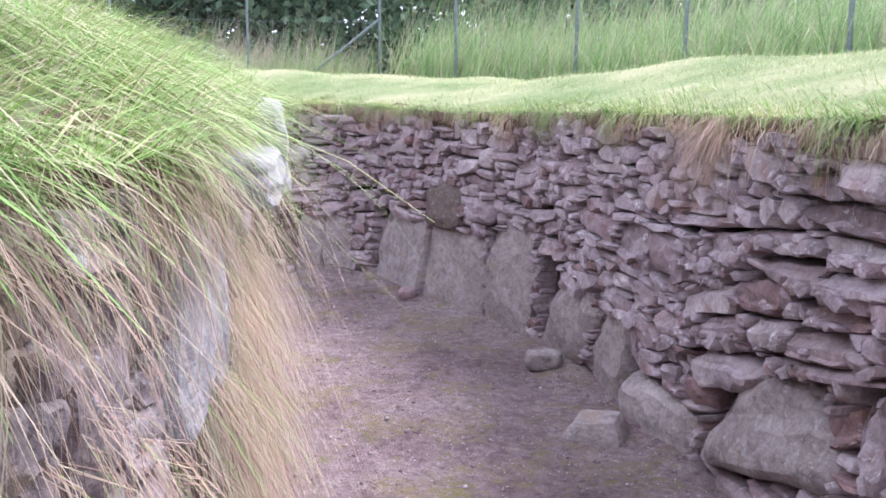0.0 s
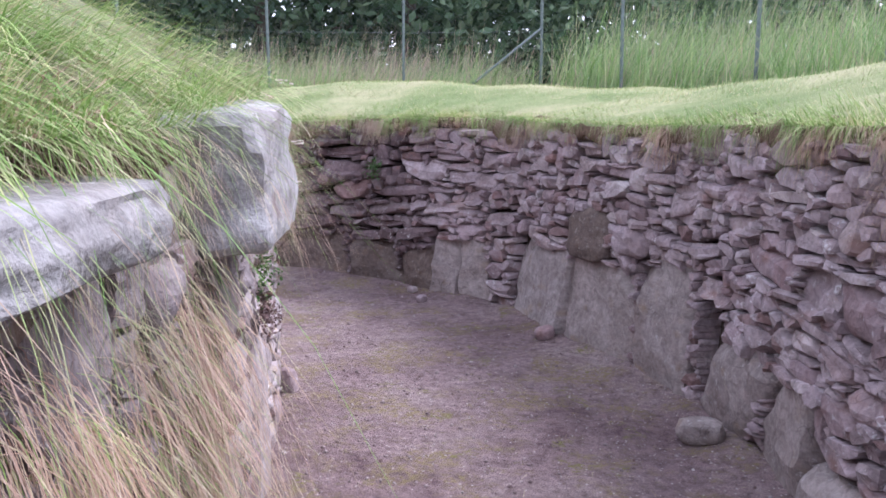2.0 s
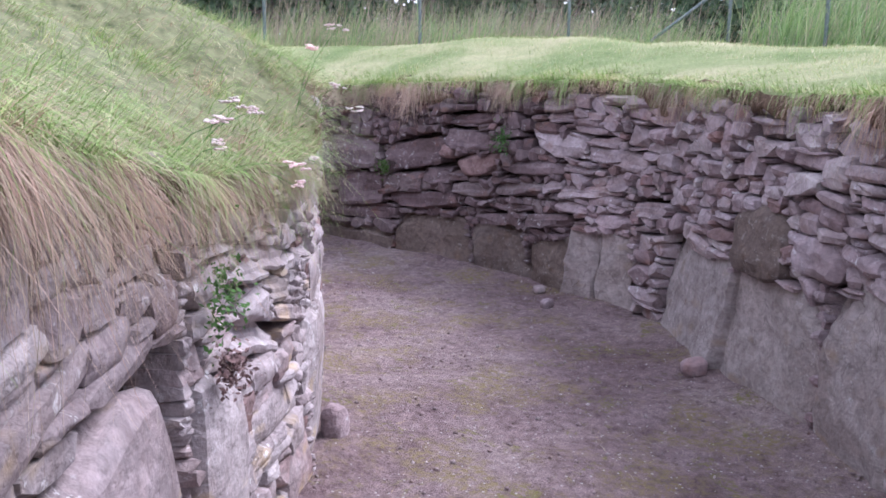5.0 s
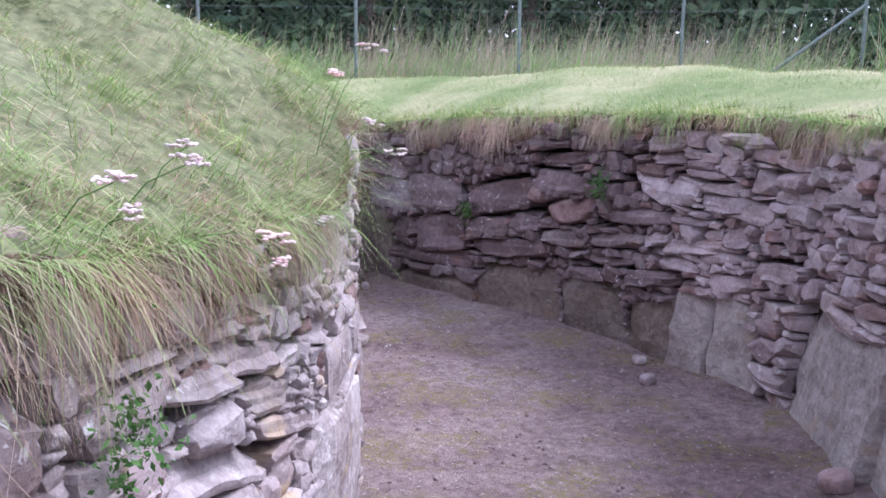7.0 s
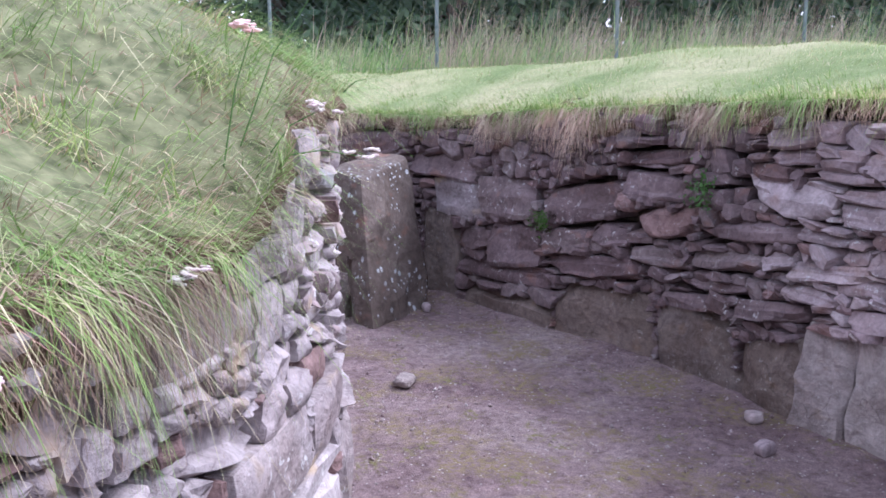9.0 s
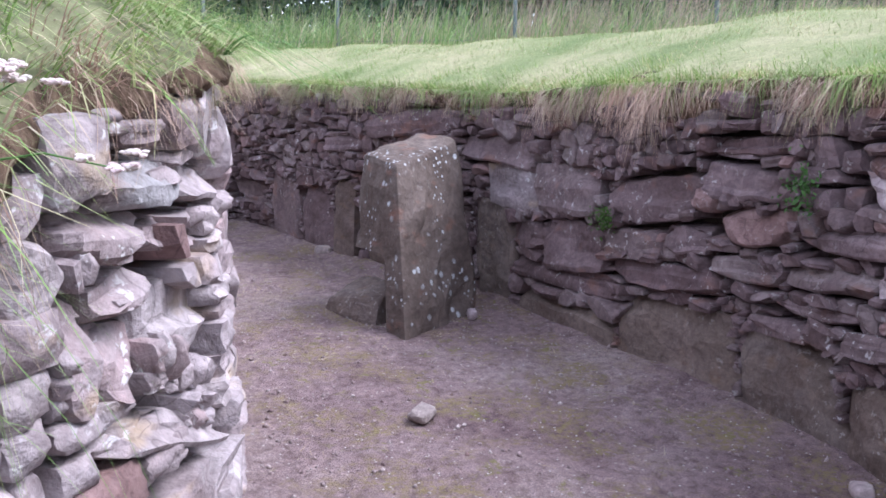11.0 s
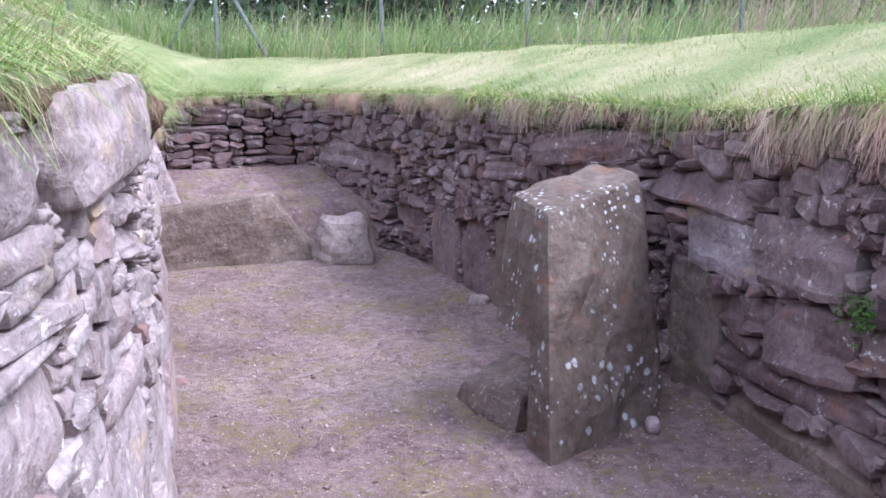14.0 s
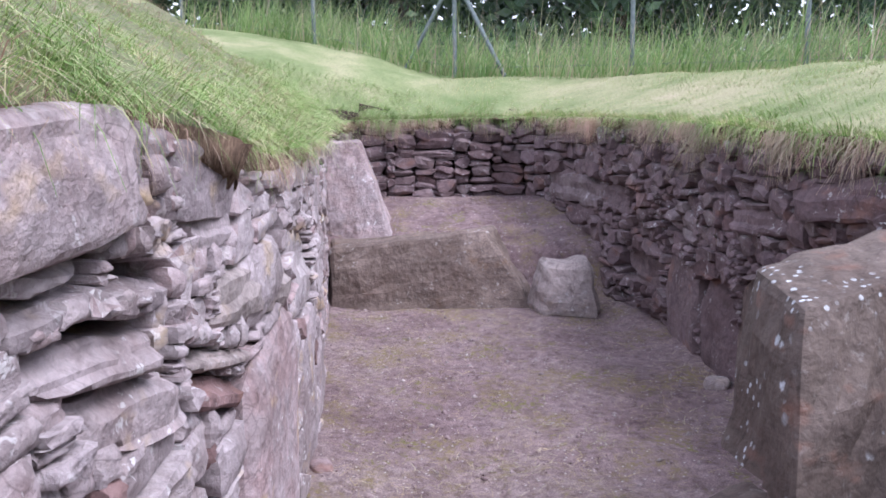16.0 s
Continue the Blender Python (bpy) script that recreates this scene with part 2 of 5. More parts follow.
M_ROOTS = root_mat_material()
M_SOIL, M_FLOOR, M_TURF = earth_material(), floor_material(), turf_material()
M_GREEN = blade_material("green_grass", [(0.125, 0.22, 0.055), (0.19, 0.32, 0.08), (0.27, 0.39, 0.12), (0.38, 0.43, 0.19), (0.58, 0.51, 0.35)])
M_MOWN = blade_material("short_grass", [(0.22, 0.31, 0.10), (0.28, 0.36, 0.135), (0.39, 0.405, 0.205), (0.58, 0.50, 0.36), (0.26, 0.34, 0.115)])
M_DRY = blade_material("dry_grass", [(0.39, 0.255, 0.20), (0.46, 0.335, 0.265), (0.52, 0.43, 0.33), (0.32, 0.185, 0.15), (0.42, 0.37, 0.24)])
# dry grass again in darker browns: shade inside the curtain put into colour
M_DRY_SHADED = blade_material("dry_grass_shaded", [(0.17, 0.115, 0.085), (0.24, 0.165, 0.125), (0.30, 0.225, 0.165), (0.20, 0.17, 0.10)])
M_TALL = blade_material("tall_grass", [(0.15, 0.26, 0.085), (0.22, 0.36, 0.125), (0.30, 0.43, 0.18), (0.37, 0.44, 0.23), (0.50, 0.47, 0.31)])
M_SEED = blade_material("seed_heads", [(0.40, 0.31, 0.26), (0.52, 0.42, 0.35), (0.38, 0.26, 0.24), (0.60, 0.53, 0.40)])
M_LEAF = blade_material("tree_leaves", [(0.035, 0.068, 0.038), (0.06, 0.105, 0.055), (0.095, 0.145, 0.08), (0.14, 0.19, 0.11)], 0.2)
M_FERN = blade_material("leafy_green", [(0.06, 0.14, 0.035), (0.09, 0.19, 0.05), (0.12, 0.23, 0.07)])
M_PETAL = blade_material("pale_pink_petals", [(0.72, 0.58, 0.58), (0.80, 0.70, 0.68), (0.66, 0.48, 0.50)], 0.3)


def plain(name, tones, scale, rough=0.8, metal=0.0):
    m, nt, b = material(name, rough, 0.4)
    n = noise_tex(nt, scale, 4, 0.6)
    nt.links.new(ramp(nt, n, [(0.3, tones[0]), (0.7, tones[1])]), b.inputs["Base Color"])
    b.inputs["Metallic"].default_value = metal
    bump(nt, b, [(n, 0.3, 0.004)])
    return m


M_BARK = plain("bark", ((0.045, 0.034, 0.027), (0.14, 0.10, 0.08)), 14)
M_STEEL = plain("galvanised_steel", ((0.10, 0.125, 0.125), (0.19, 0.22, 0.22)), 25, 0.6, 0.2)
M_MOSS = plain("moss", ((0.03, 0.075, 0.012), (0.08, 0.15, 0.03)), 90, 1.0)
# thatch darkened to stand for the shade under long grass
M_SHADE_THATCH = plain("shaded_thatch", ((0.06, 0.07, 0.03), (0.19, 0.19, 0.10)), 26, 1.0)
M_STRAW = blade_material("straw_litter", [(0.42, 0.34, 0.20), (0.33, 0.25, 0.15), (0.52, 0.46, 0.34)], 0.1)


# ---- plan: the two wall lines of the sunken passage ----
OUTER = [(2.05, -4), (2.0, -1), (1.9, 1), (1.72, 2.3), (1.5, 3.0), (1.27, 3.6), (1.08, 4.03), (0.79, 4.55), (0.58, 5.0), (0.3, 5.5), (-0.19, 6.07), (-0.85, 6.65), (-1.45, 7.26), (-2.18, 7.57), (-3.08, 7.84), (-3.92, 7.93), (-4.9, 8.08), (-5.5, 8.1), (-6.2, 8.0), (-6.93, 7.93), (-7.6, 7.94), (-8.33, 7.94), (-9.3, 7.8), (-10.35, 7.55), (-10.6, 7.1), (-10.6, 6.2), (-10.45, 5.8)]
INNER = [(0.6, -4), (0.6, -1), (0.55, 0.4), (0.45, 1.0), (0.1, 1.9), (-0.2, 2.5), (-0.75, 3.2), (-1.15, 3.8), (-1.45, 4.35), (-1.75, 4.78), (-2.22, 5.25), (-2.79, 5.455), (-3.52, 5.64), (-4.3, 5.79), (-5.5, 5.9), (-6.5, 5.94), (-7.5, 5.92), (-9.4, 5.86), (-10.45, 5.8)]


class Line:
    """A smooth plan line with arc length, and the side that faces away from the passage."""

    def __init__(self, pts, away):
        p = np.array(pts, float)
        out = []
        for i in range(len(p) - 1):
            p0, p1, p2, p3 = p[max(i - 1, 0)], p[i], p[i + 1], p[min(i + 2, len(p) - 1)]
            for k in range(12):
                t = k / 12
                out.append(0.5 * (2 * p1 + (p2 - p0) * t + (2 * p0 - 5 * p1 + 4 * p2 - p3) * t * t + (3 * p1 - p0 - 3 * p2 + p3) * t**3))
        self.c = np.array(out + [p[-1]])
        self.s = np.r_[0, np.cumsum(np.hypot(*np.diff(self.c, axis=0).T))]
        tan = np.gradient(self.c, axis=0)
        tan /= np.hypot(*tan.T)[:, None]
        self.n = np.c_[tan[:, 1], -tan[:, 0]] * away
        self.t = tan

    def at(self, s):
        return np.stack([np.interp(s, self.s, self.c[:, 0]), np.interp(s, self.s, self.c[:, 1])], -1)

    def normal(self, s):
        n = np.stack([np.interp(s, self.s, self.n[:, 0]), np.interp(s, self.s, self.n[:, 1])], -1)
        return n / np.linalg.norm(n, axis=-1, keepdims=True)

    def near(self, p):
        """Distance and arc length of the nearest place on the line, for rows of x, y."""
        dist, arc = np.empty(len(p)), np.empty(len(p))
        a, b = self.c[:-1], self.c[1:]
        ab = b - a
        for i in range(0, len(p), 4000):
            q = p[i : i + 4000]
            u = np.clip(((q[:, None] - a) * ab).sum(-1) / (ab**2).sum(-1), 0, 1)
            d = np.hypot(*np.moveaxis(q[:, None] - a - u[..., None] * ab, -1, 0))
            k = d.argmin(1)
            r = np.arange(len(q))
            dist[i : i + 4000] = d[r, k]
            arc[i : i + 4000] = self.s[k] + u[r, k] * np.diff(self.s)[k]
        return dist, arc


outer, inner = Line(OUTER, 1), Line(INNER, -1)
RING = np.r_[outer.c, inner.c[::-1]]


def in_passage(p):
    inside = np.zeros(len(p), bool)
    for a, b in zip(RING, np.roll(RING, -1, 0)):
        hit = (a[1] > p[:, 1]) != (b[1] > p[:, 1])
        if hit.any():
            x = a[0] + (p[:, 1] - a[1]) * (b[0] - a[0]) / (b[1] - a[1] + 1e-12)
            inside ^= hit & (p[:, 0] < x)
    return inside


def smoothstep(v, lo=0.0, hi=1.0):
    t = np.clip((v - lo) / (hi - lo), 0, 1)
    return t * t * (3 - 2 * t)


def waves(x, y, seed, size):
    """Cheap smooth noise in about -1 to 1 from a few turned sine waves."""
    r = np.random.RandomState(seed)
    out = 0
    for k in range(5):
        a, f, ph = r.uniform(0, 6.28), r.uniform(0.6, 1.8) / size, r.uniform(0, 6.28)
        out = out + np.sin((x * math.cos(a) + y * math.sin(a)) * f * 6.28 + ph)
    return out / 3.2


def rim_outer(s):
    return np.interp(s, [0, 7, 9, 11, 13, 14.8, 16, 18, 20, 22.5], [1.46, 1.45, 1.41, 1.36, 1.37, 1.30, 1.22, 1.25, 1.24, 1.20])


def rim_inner(s):
    return np.interp(s, [0, 5, 6.2, 6.7, 7.3, 8.2, 9.2, 9.6, 10.1, 11.4, 12.0, 12.6, 13.4, 15, 18], [1.58, 1.50, 1.50, 1.54, 1.38, 1.22, 1.18, 1.37, 1.43, 1.45, 1.45, 1.41, 1.28, 1.26, 1.26])


def bank_height(x, y, s, d):
    crest = 1.58 + 0.10 * np.exp(-(((x + 3.6) / 1.9) ** 2)) + 0.15 * smoothstep(x, -0.3, 1.4)
    rim = rim_outer(s)
    h = rim + (crest - rim) * smoothstep(d, -0.3, 1.3) - 0.08 * smoothstep(d, 2.2, 5.5)
    return h + 0.025 * waves(x, y, 3, 1.6) * smoothstep(d, 0.1, 1.2)


def mound_height(x, y, s, d):
    return rim_inner(s) + (1.4 + 0.6 * smoothstep(s, 11.5, 13)) * (1 - np.exp(-0.42 * d)) + 0.05 * waves(x, y, 5, 1.3) * smoothstep(d, 0.1, 0.8)


def ground_height(p):
    do, so = outer.near(p)
    di, si = inner.near(p)
    w = smoothstep(do - di, -0.6, 0.6)  # 1 on the mound, 0 on the bank
    h = bank_height(p[:, 0], p[:, 1], so, do) * (1 - w) + mound_height(p[:, 0], p[:, 1], si, di) * w
    return h, np.minimum(do, di)


# ---- mesh helpers ----
def mesh_from(name, verts, faces_n, faces_v):
    """A mesh from arrays: vertices, corners per face, and the corners in a row."""
    me = bpy.data.meshes.new(name)
    me.vertices.add(len(verts))
    me.vertices.foreach_set("co", np.ascontiguousarray(verts, np.float32).ravel())
    me.loops.add(len(faces_v))
    me.loops.foreach_set("vertex_index", np.ascontiguousarray(faces_v, np.int32))
    me.polygons.add(len(faces_n))
    me.polygons.foreach_set("loop_start", np.r_[0, np.cumsum(faces_n)[:-1]].astype(np.int32))
    me.update(calc_edges=True)
    me.validate()
    return me


def grid_mesh(name, xs, ys, z, keep=None):
    nx, ny = len(xs), len(ys)
    idx = np.arange(nx * ny).reshape(nx, ny)
    quads = np.stack([idx[:-1, :-1], idx[1:, :-1], idx[1:, 1:], idx[:-1, 1:]], -1).reshape(-1, 4)
    if keep is not None:
        quads = quads[keep[quads].any(1)]
    return quads


def smooth_all(me, on=True):
    me.polygons.foreach_set("use_smooth", np.full(len(me.polygons), on))


def part(name, bm, mat, parent=None, label=""):
    me = bpy.data.meshes.new(name)
    bm.to_mesh(me)
    bm.free()
    me.materials.append(mat)
    ob = new(name, me)
    ob.parent = parent
    if label:
        tagged(ob, label)
    return ob


def placed(name, me, mat, parent=None, label=""):
    me.materials.append(mat)
    ob = new(name, me)
    ob.parent = parent
    if label:
        tagged(ob, label)
    return ob


def blades(roots, way, length, width, lean, droop, segs=3):
    """Arrays for grass blades: each a tapered strip that rises, leans along way and droops."""
    n = len(roots)
    t = np.linspace(0, 1, segs + 1)[None, :, None]
    way = way / (np.linalg.norm(way, axis=1, keepdims=True) + 1e-9)
    L, le, dr = (np.broadcast_to(np.asarray(v, float), (n,))[:, None, None] for v in (length, lean, droop))
    up = np.array([0, 0, 1.0])
    w3 = np.c_[way, np.zeros(n)][:, None]
    spine = roots[:, None] + L * (up * (t * np.sqrt(np.clip(1 - le**2, 0.04, 1)) - dr * t * t) + w3 * (le * t + 0.35 * dr * t * t))
    side = np.c_[-way[:, 1], way[:, 0], np.zeros(n)]
    turn = np.random.uniform(-0.9, 0.9, n)
    side = side * np.cos(turn)[:, None] + np.c_[way * np.sin(turn)[:, None], np.zeros(n)]
    half = np.broadcast_to(np.asarray(width, float), (n,))[:, None, None] * 0.5 * (1 - 0.85 * t)
    v = np.stack([spine - side[:, None] * half, spine + side[:, None] * half], 2).reshape(n, -1, 3)
    base = (np.arange(n) * 2 * (segs + 1))[:, None, None]
    k = np.arange(segs)[None, :, None] * 2
    f = base + k + np.array([0, 1, 3, 2])[None, None]
    return v.reshape(-1, 3), f.reshape(-1, 4)


def hanging(roots, way, length, width, segs=4, far=0.5, sway=0.22):
    """Arrays for blades that arch a little outwards and hang down the wall."""
    n = len(roots)
    t = np.linspace(0, 1, segs + 1)[None, :, None]
    way = way / (np.linalg.norm(way, axis=1, keepdims=True) + 1e-9)
    L = np.asarray(length, float)[:, None, None]
    out = rand(0.24 * far, far, n)[:, None, None]
    rise = rand(0.0, 0.35, n)[:, None, None]
    w3 = np.c_[way, np.zeros(n)][:, None]
    drift = np.c_[np.random.normal(0, sway, (n, 2)), np.zeros(n)][:, None]
    spine = roots[:, None] + L * (w3 * out * (1 - (1 - t) ** 2) + drift * t**1.5 + np.array([0, 0, 1.0]) * (rise * t - (0.75 + rise) * t**1.7))
    side = np.c_[-way[:, 1], way[:, 0], np.zeros(n)][:, None]
    half = np.asarray(width, float)[:, None, None] * 0.5 * (1 - 0.8 * t)
    v = np.stack([spine - side * half, spine + side * half], 2).reshape(n, -1, 3)
    f = (np.arange(n) * 2 * (segs + 1))[:, None, None] + np.arange(segs)[None, :, None] * 2 + np.array([0, 1, 3, 2])[None, None]
    return v.reshape(-1, 3), f.reshape(-1, 4)


def grass(name, mat, sets, parent=None, label="", category="grass"):
    vs, fs, off = [], [], 0
    for v, f in sets:
        vs.append(v)
        fs.append(f + off)
        off += len(v)
    f = np.concatenate(fs)
    ob = placed(name, mesh_from(name, np.concatenate(vs), np.full(len(f), 4), f.ravel()), mat, parent)
    return tagged(ob, label, category, kind="stuff")


def rand(a, b, n):
    return np.random.uniform(a, b, n)


# ---- ground sheet with the sunken passage in it ----
def axis(lo, hi, step, far):
    mid = np.arange(lo, hi + 1e-6, step)
    grow = np.cumsum(0.15 * 1.28 ** np.arange(60))
    grow = np.r_[grow[grow < far], far]
    return np.r_[lo - grow[::-1], mid, hi + grow]


gx, gy = axis(-13, 5, 0.1, 400), axis(-5, 14, 0.1, 400)
pts = np.stack(np.meshgrid(gx, gy, indexing="ij"), -1).reshape(-1, 2)
inside = in_passage(pts)
height, dist = ground_height(pts)
low = inside | ((dist < 0.15) & ~(~inside & (pts[:, 0] < -10.1) & (pts[:, 1] < 6.1)))
far = np.hypot(pts[:, 0] + 3, pts[:, 1] - 5)
height = np.where(far > 22, height + (1.5 - height) * smoothstep(far, 22, 50), height)
co = np.c_[pts, np.where(low, -0.15, height)]
quads = grid_mesh("ground", gx, gy, None)
ground = placed("ground", mesh_from("ground", co, np.full(len(quads), 4), quads.ravel()), M_TURF)
ground.data.materials.append(M_SOIL)
steep = low[quads].any(1)
# darkened thatch near the mound rim paints depth below the blades
ground.data.materials.append(M_SHADE_THATCH)
near_mound = (outer.near(pts)[0] > inner.near(pts)[0]) & (inner.near(pts)[0] < 1.1)
shaggy = near_mound[quads].all(1)
ground.data.polygons.foreach_set("material_index", np.where(steep, 1, np.where(shaggy, 2, 0)).astype(np.int32))
smooth_all(ground.data)
tagged(ground, "mown grassy banks round a sunken stone passage", "ground", kind="structure")

fx, fy = np.arange(-11, 2.6, 0.07), np.arange(-4.3, 8.6, 0.07)
pts = np.stack(np.meshgrid(fx, fy, indexing="ij"), -1).reshape(-1, 2)
near_o, near_i = outer.near(pts)[0], inner.near(pts)[0]
keep = in_passage(pts) | (np.minimum(near_o, near_i) < 0.2)
edge = np.minimum(near_o, near_i)


def floor_height(x, y, e):
    z = 0.012 * waves(x, y, 11, 0.9) + 0.006 * waves(x, y, 12, 0.25) + 0.03 * (1 - smoothstep(e, 0.0, 0.3)) - 0.01
    return z + smoothstep(-x, 9.0, 9.25) * (0.36 + 0.2 * smoothstep(-x, 9.2, 10.4)) * smoothstep(x + 0.0 * y, -30, -9.0)


z = floor_height(pts[:, 0], pts[:, 1], edge)
quads = grid_mesh("floor", fx, fy, None, keep)
floor = placed("floor", mesh_from("floor", np.c_[pts, z], np.full(len(quads), 4), quads.ravel()), M_FLOOR)
smooth_all(floor.data)
tagged(floor, "trodden mauve-brown gravel floor with moss patches and litter", "floor", kind="structure")


# ---- stones ----
def stone_mesh(seed, cuts, rounding, skew, rough):
    """An irregular block of about unit size: x along the wall, y into it, z up."""
    r = random.Random(seed)
    bm = bmesh.new()
    bmesh.ops.create_cube(bm, size=1.0)
    bmesh.ops.subdivide_edges(bm, edges=bm.edges[:], cuts=cuts, use_grid_fill=True)
    corner = {(a, c): (r.uniform(-skew, skew), r.uniform(-skew, skew)) for a in (-1, 1) for c in (-1, 1)}
    ph = Vector((r.uniform(0, 50), r.uniform(0, 50), r.uniform(0, 50)))
    bulge = r.uniform(-0.05, 0.12)
    for v in bm.verts:
        p = v.co * 2
        n = (abs(p.x) ** rounding + abs(p.y) ** rounding + abs(p.z) ** rounding) ** (1 / rounding)
        p = p / max(n, 1e-6) * max(abs(p.x), abs(p.y), abs(p.z))
        dx = sum(corner[a, c][0] * (1 + a * p.x) * (1 + c * p.z) / 4 for a in (-1, 1) for c in (-1, 1))
        dz = sum(corner[a, c][1] * (1 + a * p.x) * (1 + c * p.z) / 4 for a in (-1, 1) for c in (-1, 1))
        q = Vector((p.x + dx, p.y, p.z + dz))
        q.y -= bulge * (1 - p.x * p.x) * (1 - p.z * p.z) if p.y < 0 else 0
        q += noise.noise_vector(p * 1.3 + ph) * rough + noise.noise_vector(p * 3.1 + ph) * rough * 0.5 + noise.noise_vector(p * 7.0 + ph) * rough * 0.18
        v.co = q * 0.5
    me = bpy.data.meshes.new("stone")
    bm.to_mesh(me)
    bm.free()
    return me


def chipped_mesh(seed, planes=5):
    """A split block with broken-off corners and slightly worn arrises."""
    r = random.Random(seed)
    bm = bmesh.new()
    bmesh.ops.create_cube(bm, size=1.0)
    tilt = [r.uniform(-0.1, 0.1) for _ in range(8)]
    for v, k in zip(bm.verts, tilt):
        v.co += Vector((k, r.uniform(-0.08, 0.08), r.uniform(-0.12, 0.12)))
    for _ in range(planes):
        n = Vector((r.choice((-1, 1)) * r.uniform(0.2, 1), -r.uniform(0.1, 0.9), r.choice((-1, 1)) * r.uniform(0.1, 1))).normalized()
        cut = bmesh.ops.bisect_plane(bm, geom=bm.verts[:] + bm.edges[:] + bm.faces[:], plane_co=n * r.uniform(0.52, 0.68), plane_no=n, clear_outer=True)
        rim = [e for e in cut["geom_cut"] if isinstance(e, bmesh.types.BMEdge)]
        if len(rim) > 2:
            bmesh.ops.edgeloop_fill(bm, edges=rim)
    bmesh.ops.bevel(bm, geom=bm.edges[:], offset=0.045, segments=1, affect="EDGES", clamp_overlap=True)
    front = [f for f in bm.faces if f.calc_area() > 0.25]
    bmesh.ops.poke(bm, faces=front)
    bmesh.ops.triangulate(bm, faces=bm.faces[:])
    ph = Vector((r.uniform(0, 50), r.uniform(0, 50), r.uniform(0, 50)))
    for v in bm.verts:
        v.co += noise.noise_vector(v.co * 3 + ph) * 0.05
    bmesh.ops.recalc_face_normals(bm, faces=bm.faces[:])
    me = bpy.data.meshes.new("stone")
    bm.to_mesh(me)
    bm.free()
    return me


CHIPPED = [chipped_mesh(700 + i, 4 + i % 4) for i in range(40)]
RUBBLE = [stone_mesh(100 + i, 2, random.Random(i).uniform(3.6, 9), 0.34, 0.17) for i in range(40)]
FLAT = [stone_mesh(200 + i, 5, random.Random(i).uniform(4, 9), 0.26, 0.12) for i in range(16)]
FINE = [stone_mesh(400 + i, 4, random.Random(i).uniform(9, 16), 0.26, 0.13) for i in range(40)]
CAP = [stone_mesh(500 + i, 9, 10.0, 0.12, 0.12) for i in range(4)]
ROUND = [stone_mesh(300 + i, 4, 3.2, 0.12, 0.12) for i in range(6)]

for me in FLAT + FINE + CAP + ROUND:
    smooth_all(me)
    me.set_sharp_from_angle(angle=radians(21))


def block_mesh(seed, w, d, h, lean, taper, kind, mat):
    """One split stone in metres: a leaning, tapered block with broken corners and ledges on its face."""
    r = random.Random(seed)
    bm = bmesh.new()
    bmesh.ops.create_cube(bm, size=2.0)
    bmesh.ops.subdivide_edges(bm, edges=bm.edges[:], cuts=7 if w * h > 0.03 else 5, use_grid_fill=True)
    slab = w * h > 0.1
    power = {"round": 5.0 if slab else 4.0, "cap": 9.0, "upright": 12.0}.get(kind) or (18 if slab else r.uniform(9, 18))
    shift = {(a, c): (r.uniform(-0.06, 0.06), r.uniform(-0.1, 0.1)) for a in (-1, 1) for c in (-1, 1)}
    ph = Vector((r.uniform(0, 50), r.uniform(0, 50), r.uniform(0, 50)))
    planes = []
    for _ in range(2 if slab or kind == "upright" else 4):
        n = Vector((r.choice((-1, 1)) * r.uniform(0.3, 1), -r.uniform(0.15, 1.1), (1 if slab else r.choice((-1, 1))) * r.uniform(0.2, 1)))
        planes.append((n.normalized(), r.uniform(1.1, 1.35)))
    amp = min(0.12 * min(w, h), 0.022)
    ledges = [(r.uniform(-0.8, 0.8), r.uniform(-0.2, 0.2), r.uniform(0.006, 0.018)) for _ in range(3)]
    for v in bm.verts:
        p = v.co.copy()
        top = max(abs(p.x), abs(p.y), abs(p.z))
        p *= top / max((abs(p.x) ** power + abs(p.y) ** power + abs(p.z) ** power) ** (1 / power), 1e-6)
        for n, far in planes:
            over = p.dot(n) - far
            if over > 0:
                p -= n * over
        wt = {(a, c): (1 + a * p.x) * (1 + c * p.z) / 4 for a in (-1, 1) for c in (-1, 1)}
        x = p.x * (1 + taper * p.z) + sum(shift[k][0] * wt[k] for k in wt)
        z = p.z + sum(shift[k][1] * wt[k] for k in wt)
        q = Vector((x * w / 2 + lean * z * h / 2, p.y * d / 2, z * h / 2))
        if p.y < -0.6:
            for at, slope, deep in ledges:
                along = p.x if kind == "upright" else p.z
                if along > at + slope * (p.z if kind == "upright" else p.x):
                    q.y += deep if kind != "upright" else deep * 1.3
        q += noise.noise_vector(q * 8 + ph) * amp + noise.noise_vector(q * 22 + ph) * amp * 0.45
        v.co = q
    me = bpy.data.meshes.new("stone")
    bm.to_mesh(me)
    bm.free()
    me.materials.append(mat)
    smooth_all(me)
    me.set_sharp_from_angle(angle=radians(24))
    return me


def variant(me, mat, cache={}):
    """The same shape with a given material, shared by all its users."""
    key = (me.name, mat.name)
    if key not in cache:
        cache[key] = me.copy()
        cache[key].materials.clear()
        cache[key].materials.append(mat)
    return cache[key]


def wall_pose(line, s, z, proud, depth, roll, yaw=0.0, pitch=0.0):
    p, n = line.at(s), line.normal(s)
    p = p + n * (depth / 2 - proud)
    return Matrix.Translation((p[0], p[1], z)) @ Matrix.Rotation(math.atan2(-n[0], n[1]), 4, "Z") @ pose(0, 0, 0, pitch, roll, yaw)


